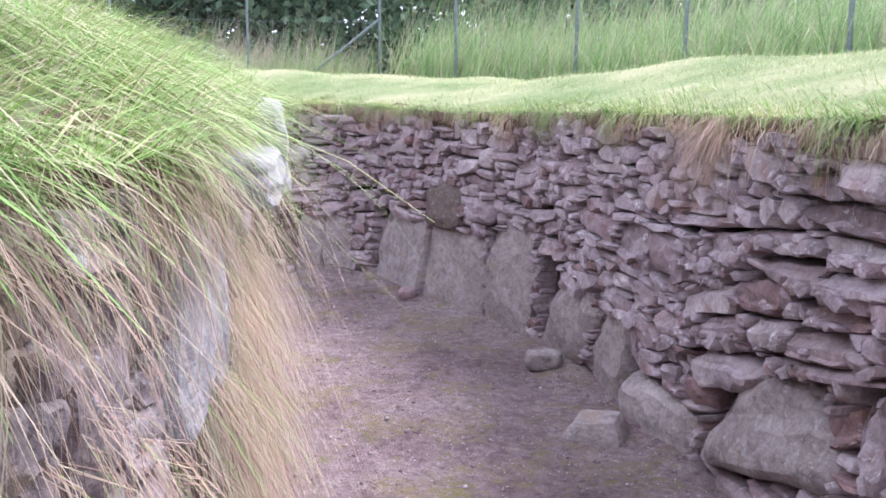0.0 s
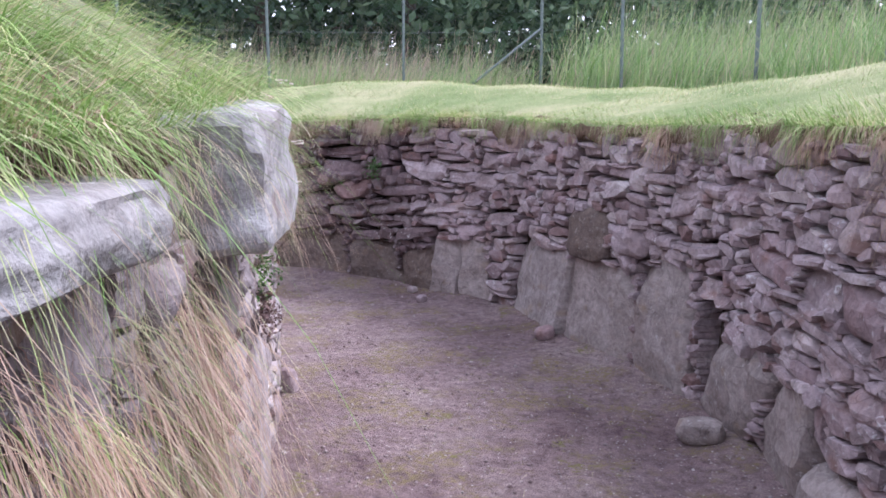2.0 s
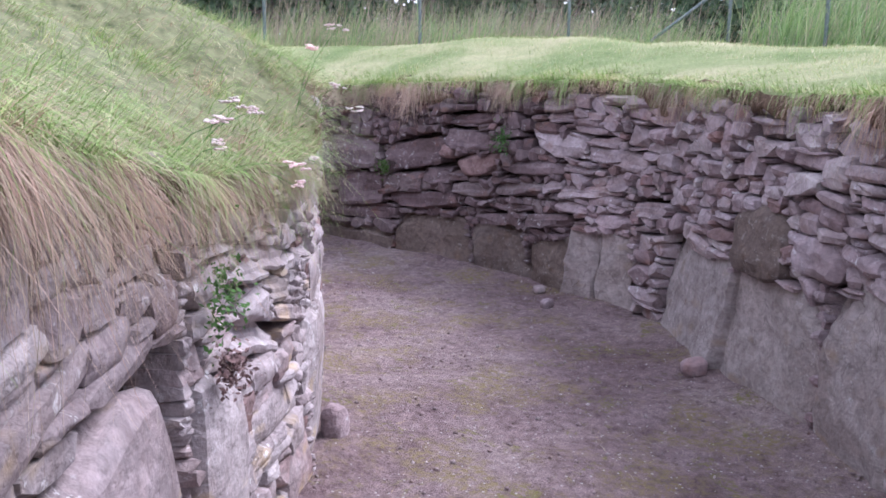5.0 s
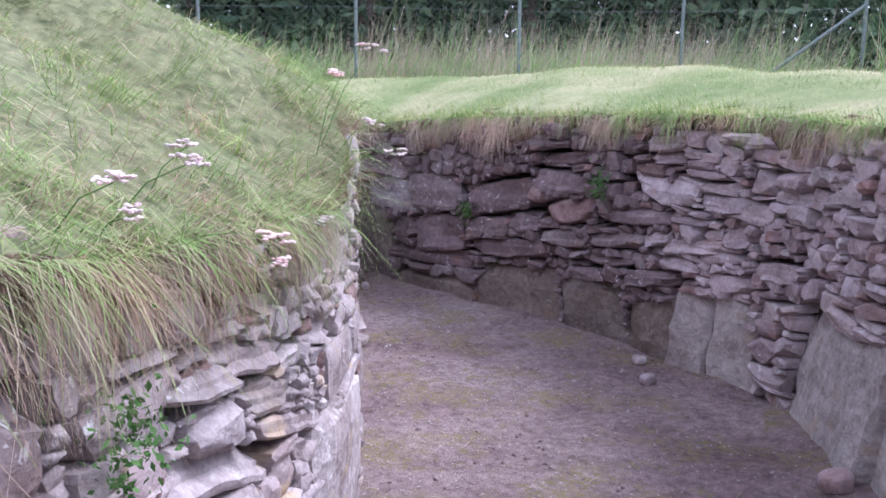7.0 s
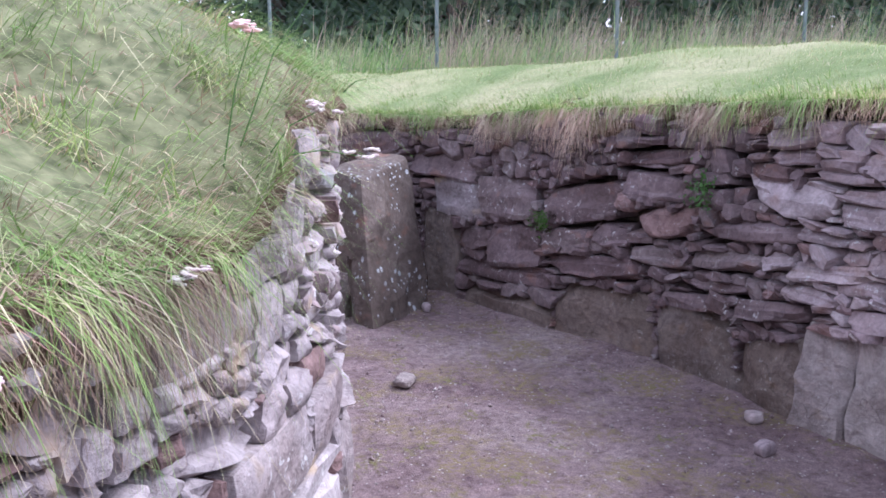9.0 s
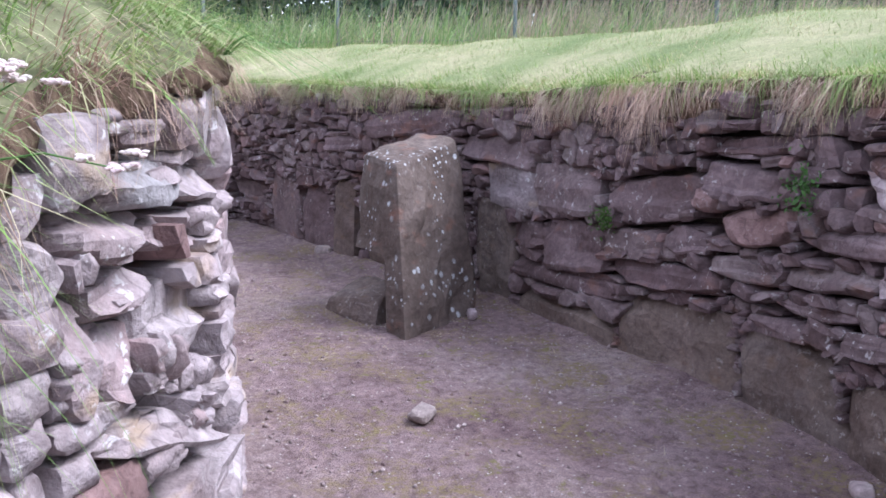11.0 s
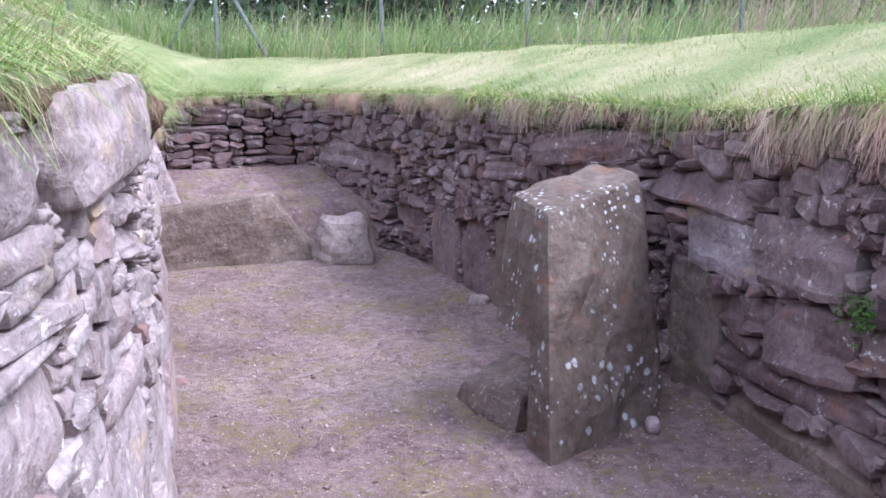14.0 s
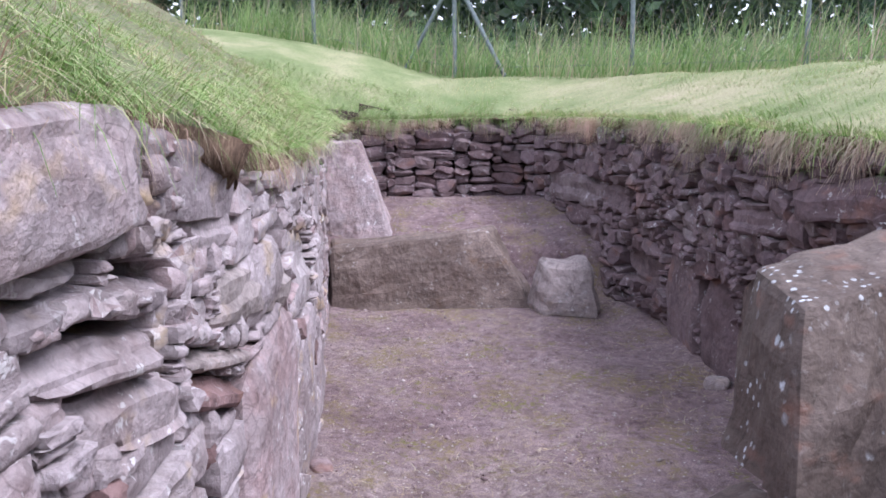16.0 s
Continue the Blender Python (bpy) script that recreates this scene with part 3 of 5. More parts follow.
def fill(s0, s1, top, taken, turned, widths, heights, rng):
    """Packs stones into the free part of a wall panel: rows of centre s, centre z, width, height."""
    res = 0.01
    ns, nz = int((s1 - s0) / res), int(1.6 / res)
    free = np.zeros((ns, nz), bool)
    for i in range(ns):
        free[i, : max(int(top(s0 + i * res) / res), 1)] = True
    for a, b, c, d in taken:
        free[max(int((a - s0) / res), 0) : max(int((b - s0) / res), 0), max(int(c / res), 0) : max(int(d / res), 0)] = False
    gs, gz = np.meshgrid(s0 + np.arange(ns) * res, np.arange(nz) * res, indexing="ij")
    for cs, cz, w, h, roll, lean, taper in turned:
        a = math.radians(roll)
        u = ((gs - cs) * math.cos(a) - (gz - cz) * math.sin(a)) / (w / 2)
        v = ((gs - cs) * math.sin(a) + (gz - cz) * math.cos(a)) / (h / 2)
        u = u - lean * v * h / w
        free[(np.abs(v) < 0.96) & (np.abs(u) < 0.98 * (1 + taper * v))] = False
    out = []
    for k in range(nz):
        i = 0
        while i < ns:
            if not free[i, k]:
                i += 1
                continue
            run = i
            while run < ns and free[run, k] and run - i < 60:
                run += 1
            have = run - i
            w = int(rng.choice(widths) * rng.uniform(0.75, 1.3) / res)
            w = have if have - w < 5 else w
            w = min(w, have, 48)
            h = int(rng.choice(heights) * rng.uniform(0.8, 1.25) / res)
            h = min(h, max(int(w * 0.9), 3))
            tall = 1
            while tall < h and k + tall < nz and free[i : i + w, k + tall].all():
                tall += 1
            rest = 0
            while rest < 4 and k + tall + rest < nz and free[i : i + w, k + tall + rest].all():
                rest += 1
            if rest < 4:
                tall += rest
            free[i : i + w, k : k + tall] = False
            if w >= 3 and tall >= 2:
                out.append((s0 + (i + w / 2) * res, (k + tall / 2) * res, w * res, tall * res))
            i += w
    return out


def wall_core(name, line, s0, s1, rim, label):
    """Earth-packed wall body behind the facing stones."""
    n = max(int((s1 - s0) / 0.12), 2)
    ss = np.linspace(s0, s1, n + 1)
    c, nn, top = line.at(ss), line.normal(ss), rim(ss) - 0.05
    rows = []
    for off, up in ((0.13, 0.0), (0.15, 1.0), (0.42, 1.0), (0.42, 0.0)):
        p = c + nn * off
        rows.append(np.c_[p, np.where(up > 0, top, -0.1)])
    v = np.concatenate(rows)
    m = n + 1
    f = []
    for a in range(4):
        b = (a + 1) % 4
        i = np.arange(n)
        f.append(np.stack([a * m + i, a * m + i + 1, b * m + i + 1, b * m + i], -1))
    f = np.concatenate(f)
    ends = np.array([[0, m, 2 * m, 3 * m], [n, 3 * m + n, 2 * m + n, m + n]])
    f = np.concatenate([f, ends])
    ob = placed(name, mesh_from(name, v, np.full(len(f), 4), f.ravel()), M_SOIL)
    return tagged(ob, label, "wall", kind="structure")


def stone_wall(name, line, s0, s1, rim, label, slabs, specials, mats, widths, heights, seed, limit=300, singles=True, chosen=()):
    """A drystone wall: large slabs at the foot, chosen big stones, and packed rubble above."""
    rng = random.Random(seed)
    core = wall_core(name, line, s0, s1, rim, label)
    taken = [b[:4] for b in slabs + specials if b[1] > s0 and b[0] < s1]
    for lib, items, flat in ((FLAT, slabs, True), (None, specials, False)):
        for a, b, c, d, *more in items:
            if not s0 <= (a + b) / 2 < s1:
                continue
            proud = more[0] if more else 0.02
            mat = more[1] if len(more) > 1 else (mats[2] if flat else mats[0])
            kind = more[2] if len(more) > 2 else ("flat" if flat else "rubble")
            me = rng.choice({"flat": FLAT, "round": ROUND, "rubble": FINE, "cap": CAP}[kind])
            depth = 0.24 if kind != "round" else 0.3
            ob = new("slab" if flat else "stone", variant(me, mat))
            ob.matrix_world = wall_pose(line, (a + b) / 2, (c + d) / 2, proud, depth, rng.uniform(-2, 2), 0, rng.uniform(-3, 3)) @ Matrix.Diagonal(((b - a) * 1.05, depth, (d - c) * 1.05, 1))
            ob.parent = core
    side = -1 if line is outer else 1
    turned = []
    for i, (cs, cz, w, h, roll, lean, taper, mat, kind) in enumerate(chosen):
        if s0 - 0.5 < cs < s1 + 0.5:
            turned.append((cs, cz, w, h, roll * side, lean * side, taper))
        if not s0 <= cs < s1:
            continue
        big = w * h > 0.1
        depth = min(max(0.16, w * 0.6), 0.3)
        ob = new("slab" if big else "stone", block_mesh(seed * 100 + i, w * 1.05, depth, h * 1.06, lean, taper, kind, mat))
        ob.matrix_world = wall_pose(line, cs, cz, rng.uniform(0.0, 0.03) * (0.5 if line is inner else 1) + (0.03 if kind in ("round", "cap") else 0), depth, roll, rng.uniform(-4, 4), rng.uniform(-4, 4))
        ob.parent = core
    rows = fill(s0, s1, lambda s: rim(s) - 0.045, taken, turned, widths, heights, rng)
    rest = bmesh.new()
    for i, (s, z, w, h) in enumerate(rows):
        warp = 0.022 * math.sin(s * 2.3 + z * 3 + seed) + 0.014 * math.sin(s * 5.1 + seed)
        zz = max(z + warp * smoothstep(z, 0.15, 0.5), h / 2)
        roll = math.degrees(0.05 * math.cos(s * 2.3 + z * 3 + seed)) + rng.uniform(-11, 11) * min(1, 0.14 / w)
        depth = rng.uniform(0.17, 0.26)
        tight = 0.45 if line is inner else 1.0
        m = wall_pose(line, s, zz, rng.uniform(-0.02, 0.035) * tight, depth, -roll * tight, rng.uniform(-7, 7) * tight, rng.uniform(-8, 8) * tight)
        m = m @ Matrix.Diagonal((w * 1.04, depth, h * 1.06, 1)) @ Matrix.Rotation(rng.choice((0, math.pi)), 4, "Y")
        me = rng.choice(CHIPPED if rng.random() < (0.3 if line is inner else 0.6) else (FINE if line is inner and singles else RUBBLE))
        if singles and i < limit:
            ob = new("stone", variant(me, mats[3] if rng.random() < 0.05 and w < 0.25 else mats[0]))
            ob.matrix_world = m
            ob.parent = core
        else:
            n0 = len(rest.verts)
            rest.from_mesh(me)
            rest.verts.ensure_lookup_table()
            bmesh.ops.transform(rest, matrix=m, verts=rest.verts[n0:])
    if len(rest.verts):
        tagged(part("rubble_fill", rest, mats[1], core), kind="stuff")
    else:
        rest.free()
    return core, len(rows)


OUT_MATS = (M_STONE, M_STONE_REST, M_SLAB, M_RED)
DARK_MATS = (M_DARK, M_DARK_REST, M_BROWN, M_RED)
GREYED_MATS = (M_INNER, M_INNER_REST, M_INNER, M_RED)
IN_MATS = (M_PALE, M_PALE_REST, M_PALE, M_RED)
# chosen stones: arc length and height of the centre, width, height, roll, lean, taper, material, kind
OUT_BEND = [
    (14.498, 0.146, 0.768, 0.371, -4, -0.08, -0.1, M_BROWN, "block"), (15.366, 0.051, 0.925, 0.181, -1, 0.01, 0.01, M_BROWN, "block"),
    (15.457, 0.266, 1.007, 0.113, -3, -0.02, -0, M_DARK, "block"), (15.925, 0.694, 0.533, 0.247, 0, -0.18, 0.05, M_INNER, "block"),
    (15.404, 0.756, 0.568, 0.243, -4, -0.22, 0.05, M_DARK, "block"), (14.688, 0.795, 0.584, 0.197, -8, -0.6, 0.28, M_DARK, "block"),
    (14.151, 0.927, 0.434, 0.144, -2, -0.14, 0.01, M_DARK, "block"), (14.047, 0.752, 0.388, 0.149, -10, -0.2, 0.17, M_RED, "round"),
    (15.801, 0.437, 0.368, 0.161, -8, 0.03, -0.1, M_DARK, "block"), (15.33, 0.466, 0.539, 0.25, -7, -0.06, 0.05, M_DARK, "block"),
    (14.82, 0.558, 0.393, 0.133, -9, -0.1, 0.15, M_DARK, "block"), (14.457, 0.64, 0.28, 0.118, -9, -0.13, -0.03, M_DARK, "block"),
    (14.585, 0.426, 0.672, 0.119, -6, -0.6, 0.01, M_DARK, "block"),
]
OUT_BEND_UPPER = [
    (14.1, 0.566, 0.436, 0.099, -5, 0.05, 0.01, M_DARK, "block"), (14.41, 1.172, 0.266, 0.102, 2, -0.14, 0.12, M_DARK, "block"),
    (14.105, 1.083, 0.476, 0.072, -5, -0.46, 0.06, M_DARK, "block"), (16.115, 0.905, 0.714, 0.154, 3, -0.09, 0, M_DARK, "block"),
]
OUT_NORTH = [
    (13.786, 0.163, 0.546, 0.405, -2, -0.17, -0.12, M_BROWN, "block"), (13.286, 0.133, 0.345, 0.346, -10, 0.17, 0.08, M_BROWN, "block"),
    (12.961, 0.196, 0.259, 0.471, 5, -0.03, -0.08, M_SLAB, "block"), (12.674, 0.205, 0.298, 0.491, -5, 0.03, -0.1, M_SLAB, "block"),
    (13.173, 0.954, 0.415, 0.135, 2, -0.6, 0.35, M_STONE, "block"), (13.486, 0.79, 0.684, 0.086, -6, -0.02, 0.03, M_DARK, "block"),
    (13.626, 0.629, 0.465, 0.106, -4, -0.03, 0.04, M_DARK, "block"), (13.324, 0.44, 0.403, 0.083, -9, 0.16, 0.02, M_DARK, "block"),
    (13.275, 0.679, 0.217, 0.081, -12, 0.17, 0.06, M_STONE, "block"), (13.078, 0.568, 0.304, 0.067, 3, -0.18, 0.06, M_STONE, "block"),
    (13.221, 1.136, 0.277, 0.064, -4, -0.09, 0.01, M_STONE, "block"), (13.702, 0.486, 0.422, 0.07, -4, -0.19, 0.03, M_DARK, "block"),
    (13.234, 1.22, 0.318, 0.082, -5, -0.14, 0.03, M_STONE, "block"),
]
OUT_NORTH_UPPER = [
    (13.005, 0.822, 0.262, 0.058, -0, 0.03, 0.03, M_STONE, "block"), (12.787, 0.929, 0.295, 0.106, -0, -0.12, 0.05, M_STONE, "block"),
    (12.684, 0.77, 0.179, 0.102, -6, -0.1, 0.04, M_STONE, "block"), (12.714, 0.525, 0.301, 0.084, -7, 0, -0, M_STONE, "block"),
    (12.77, 0.646, 0.33, 0.071, -4, -0.06, 0.05, M_STONE, "block"), (12.91, 1.078, 0.264, 0.052, 2, -0.33, 0.09, M_STONE, "block"),
]
OUT_EAST = [
    (9.54, 0.198, 0.569, 0.476, 2, 0.53, 0.03, M_SLAB, "round"), (8.955, 0.199, 0.464, 0.478, -1, 0.08, -0.06, M_SLAB, "block"),
    (8.37, 0.093, 0.684, 0.266, 0, 0.18, 0.03, M_SLAB, "round"), (7.45, 0.359, 0.811, 0.349, -17, 0.52, -0.34, M_SLAB, "round"),
    (6.806, 0.556, 0.179, 0.249, -24, 0.33, -0.1, M_STONE, "block"), (8.028, 1.096, 0.416, 0.073, -5, -0.03, 0.06, M_STONE, "block"),
    (7.098, 1.175, 0.559, 0.079, -3, -0.45, 0.05, M_DARK, "block"), (7.023, 1.083, 0.439, 0.056, -4, -0.41, 0.04, M_STONE, "block"),
    (7.983, 0.714, 0.455, 0.107, -14, 0.12, -0, M_STONE, "block"), (7.566, 0.819, 0.31, 0.117, -2, 0.02, 0.05, M_RED, "block"),
    (7.108, 0.862, 0.505, 0.049, -7, -0.14, 0.07, M_RED, "block"), (7.867, 0.631, 0.364, 0.088, -15, 0.27, 0.03, M_STONE, "block"),
    (7.498, 0.702, 0.275, 0.093, -11, 0.02, 0.15, M_STONE, "block"),
]
OUT_EAST_UPPER = [
    (7.171, 0.754, 0.369, 0.086, -11, -0.11, 0.12, M_STONE, "block"), (7.007, 0.707, 0.507, 0.044, -13, -0.17, 0.05, M_STONE, "block"),
    (7.85, 0.454, 0.533, 0.141, -10, 0.42, 0.24, M_STONE, "block"), (6.948, 1.293, 0.227, 0.103, 1, -0.25, 0.03, M_STONE, "round"),
    (7.216, 1.355, 0.324, 0.061, 2, -0.05, 0.03, M_DARK, "block"), (7.226, 1.253, 0.308, 0.075, -3, -0.47, 0.03, M_DARK, "block"),
    (8.381, 0.839, 0.266, 0.203, -3, -0.1, 0.05, M_STONE, "block"), (7.899, 0.951, 0.246, 0.102, -8, 0.01, 0.1, M_STONE, "block"),
    (8.706, 0.83, 0.247, 0.175, 1, 0.05, 0.11, M_STONE, "block"), (9.203, 0.855, 0.594, 0.127, 2, 0.19, 0.07, M_STONE, "block"),
    (8.106, 1.015, 0.59, 0.042, -6, -0.03, 0.04, M_STONE, "block"), (7.529, 1.034, 0.395, 0.05, -4, -0.53, 0.06, M_STONE, "block"),
    (6.981, 0.984, 0.384, 0.064, -7, -0.02, -0, M_STONE, "block"),
]
OUT_EAST_UPPER_TOP = [
    (7.394, 0.937, 0.34, 0.082, -7, -0.6, 0.5, M_STONE, "block"), (6.997, 0.542, 0.186, 0.104, -24, 0.09, 0.13, M_RED, "block"),
    (7.391, 0.622, 0.223, 0.039, -12, 0.04, 0.09, M_STONE, "block"), (8.312, 0.532, 0.216, 0.113, -4, -0.15, 0.18, M_STONE, "block"),
]
OUT_MIDDLE = [
    (11.786, 0.269, 0.858, 0.619, -1, 0.07, 0.05, M_SLAB, "block"), (10.985, 0.259, 0.739, 0.598, -1, 0.08, -0.07, M_SLAB, "block"),
    (10.304, 0.303, 0.533, 0.686, -2, 0.03, 0.06, M_SLAB, "block"), (11.091, 0.709, 0.395, 0.301, -6, 0.03, -0, M_BROWN, "round"),
    (10.666, 0.732, 0.333, 0.175, 1, 0, 0.05, M_STONE, "round"), (9.851, 0.603, 0.235, 0.104, -2, 0.23, 0, M_STONE, "block"),
    (9.561, 1.102, 0.341, 0.096, -3, -0.08, 0.1, M_STONE, "block"), (10.135, 1.01, 0.302, 0.124, -12, 0.24, 0.05, M_STONE, "block"),
    (12.61, 0.914, 0.331, 0.113, 2, 0.05, 0.05, M_STONE, "block"), (12.365, 0.643, 0.369, 0.091, -6, 0.41, 0.01, M_STONE, "block"),
    (12.986, 0.676, 0.415, 0.084, -4, 0.19, 0.03, M_STONE, "block"), (10.126, 1.062, 0.261, 0.079, -10, 0.08, 0.1, M_STONE, "block"),
    (9.916, 0.778, 0.307, 0.076, -8, -0.02, 0.07, M_STONE, "block"),
]
OUT_MIDDLE_UPPER = [
    (9.553, 0.953, 0.425, 0.085, -7, 0.06, 0.08, M_STONE, "block"),
]
OUT_FAR = [
    (16.999, 1.026, 0.838, 0.167, -4, 0.01, 0.04, M_DARK, "cap"), (16.148, 0.272, 0.339, 0.625, -7, 0.01, 0.03, M_BROWN, "block"),
    (18.819, 0.247, 0.531, 0.573, 5, -0.34, -0.02, M_DARK, "block"), (18.205, 0.227, 0.589, 0.534, -5, -0.27, -0, M_DARK, "upright"),
    (20.719, 0.722, 0.918, 0.203, 0, -0.02, -0, M_DARK, "block"), (20.894, 1.109, 0.757, 0.108, -3, 0.21, 0.05, M_DARK, "block"),
    (20.011, 0.721, 0.499, 0.181, 2, 0.08, 0.05, M_DARK, "block"), (19.478, 0.306, 0.589, 0.205, 1, -0.6, 0.27, M_DARK, "block"),
    (17.756, 0.853, 0.521, 0.128, -3, 0.02, 0.04, M_DARK, "block"), (20.612, 0.519, 0.496, 0.141, -1, -0.21, 0.06, M_DARK, "block"),
]
IN_SOUTH = [
    (8.767, 1.032, 0.276, 0.073, 13, -0.02, 0.48, M_PALE, "block"), (8.705, 0.903, 0.362, 0.09, 11, 0.12, 0.19, M_PALE, "block"),
    (8.488, 0.901, 0.256, 0.059, 7, -0.6, 0, M_PALE, "round"), (8.538, 0.795, 0.192, 0.108, -0, -0.6, 0.17, M_PALE, "round"),
    (8.792, 0.792, 0.229, 0.08, 8, -0.39, 0.09, M_SLAB, "block"), (8.328, 1.018, 0.385, 0.049, 4, -0.34, 0.04, M_PALE, "block"),
    (7.958, 1.265, 0.129, 0.057, 4, 0.1, 0.02, M_PALE, "block"), (7.944, 1.205, 0.114, 0.028, 6, 0.08, 0.02, M_PALE, "block"),
    (7.934, 1.154, 0.106, 0.047, 6, -0, -0, M_PALE, "block"), (7.931, 1.026, 0.131, 0.068, 19, -0.22, 0, M_PALE, "block"),
    (8.611, 0.998, 0.162, 0.053, 8, -0.09, -0, M_SLAB, "block"), (8.958, 0.667, 0.461, 0.066, 15, 0.03, 0.09, M_PALE, "block"),
    (8.554, 0.695, 0.424, 0.107, 15, -0.6, -0.11, M_PALE, "block"),
]
IN_CORNER = [
    (9.2, 0.848, 0.306, 0.087, 11, -0.28, 0, M_PALE, "block"), (8.695, 0.998, 0.137, 0.046, 9, -0.1, 0.05, M_RED, "block"),
]
IN_BEND = [
    (9.647, 1.032, 0.088, 0.15, 19, -0.25, 0.01, M_PALE, "block"), (9.743, 1.001, 0.099, 0.098, 12, 0.05, 0.15, M_PALE, "block"),
    (9.943, 1.02, 0.229, 0.113, 10, 0.38, 0.11, M_PALE, "block"), (9.722, 1.177, 0.201, 0.066, 6, 0.05, 0.01, M_PALE, "block"),
    (9.921, 1.152, 0.189, 0.053, 8, -0.03, 0, M_PALE, "block"), (9.807, 1.245, 0.196, 0.066, 2, -0.02, -0, M_GREY, "block"),
    (10.06, 1.218, 0.268, 0.057, 6, -0.3, -0.04, M_PALE, "block"), (9.77, 1.098, 0.125, 0.051, -8, -0.5, -0.23, M_PALE, "block"),
    (9.919, 0.838, 0.322, 0.06, 18, -0.6, -0.33, M_PALE, "block"), (9.818, 1.31, 0.123, 0.034, -1, 0.04, 0.14, M_INNER, "block"),
]
IN_WEST = [
    (11.947, 1.209, 0.233, 0.059, 9, 0.6, 0.24, M_PALE, "block"), (11.99, 1.137, 0.248, 0.056, 0, 0.25, 0.03, M_INNER, "block"),
    (12.128, 1.025, 0.472, 0.079, 7, -0.14, 0.03, M_PALE, "block"), (12.288, 1.1, 0.282, 0.061, 10, 0.1, 0.1, M_INNER, "block"),
    (12.77, 0.84, 0.568, 0.049, 13, 0.15, 0.05, M_SLAB, "block"), (12.749, 0.767, 0.44, 0.077, 17, -0, 0.06, M_RED, "block"),
    (13.219, 0.938, 0.904, 0.172, 8, 0.46, 0.08, M_SLAB, "block"), (12.713, 1.173, 0.348, 0.11, 8, 0.33, 0.09, M_INNER, "block"),
    (12.236, 0.899, 0.418, 0.117, 7, -0.6, -0.02, M_PALE, "block"), (14.193, 0.796, 0.728, 0.319, 9, 0.17, 0.12, M_PALE, "block"),
]
OUT_STONES = OUT_BEND + OUT_BEND_UPPER + OUT_NORTH + OUT_NORTH_UPPER + OUT_EAST + OUT_EAST_UPPER + OUT_EAST_UPPER_TOP + OUT_MIDDLE + OUT_MIDDLE_UPPER + OUT_FAR
IN_STONES = IN_SOUTH + IN_CORNER + IN_BEND + IN_WEST
OUT_SLABS = [(6.2, 6.97, -0.04, 0.42), (16.9, 17.5, -0.04, 0.5), (17.6, 17.88, -0.04, 0.56), (6, 6.18, -0.04, 0.4)]
OUT_BIG = []
IN_SLABS = [
    (6.3, 6.95, -0.04, 0.6), (7.0, 7.98, -0.04, 0.84, 0.04), (8.05, 8.42, -0.04, 0.72, 0.04), (8.85, 9.12, -0.04, 0.2), (9.15, 9.85, -0.04, 0.56, 0.01), (10.0, 10.6, -0.04, 0.62, 0.0), (10.62, 11.4, -0.04, 0.7, 0.0),
    (11.45, 12.1, -0.04, 0.72, 0.01), (12.15, 12.7, -0.04, 0.62, 0.01), (12.95, 13.75, -0.04, 0.74, 0.03), (13.9, 14.4, -0.04, 0.6), (14.6, 15.2, -0.04, 0.4),
]
IN_BIG = [
    (11.40, 12.18, 1.22, 1.42, 0.04, M_PALE, "cap"), (6.2, 6.6, 1.29, 1.50, 0.11, M_GREY, "cap"), (5.40, 5.78, 1.37, 1.45, 0.10, M_GREY, "cap"), (5.02, 5.33, 1.14, 1.38, 0.03, M_GREY, "cap"),
    (10.2, 10.6, 1.2, 1.32, 0.0), (9.2, 9.62, 0.62, 0.8, 0.01), (9.66, 10, 0.62, 0.78, 0.01), (10.25, 10.75, 0.98, 1.16, 0.0, M_PALE, "flat"), (10.7, 11.3, 1.2, 1.36, 0.0, M_PALE, "flat"), (10.8, 11.35, 0.8, 1.0, 0.0, M_PALE, "flat"),
    (13.0, 13.6, 0.80, 1.06, 0.03, M_PALE, "round"), (12.5, 12.95, 1.18, 1.36, 0.02, M_INNER, "flat"),
]
LONG, THIN = [0.10, 0.14, 0.18, 0.22, 0.26, 0.32], [0.035, 0.045, 0.055, 0.07, 0.09, 0.11]
WIDE, SLIM = [0.10, 0.16, 0.24, 0.32, 0.42], [0.04, 0.055, 0.075, 0.10, 0.13]
BULK, MID = [0.16, 0.22, 0.28, 0.34], [0.06, 0.09, 0.12, 0.14]
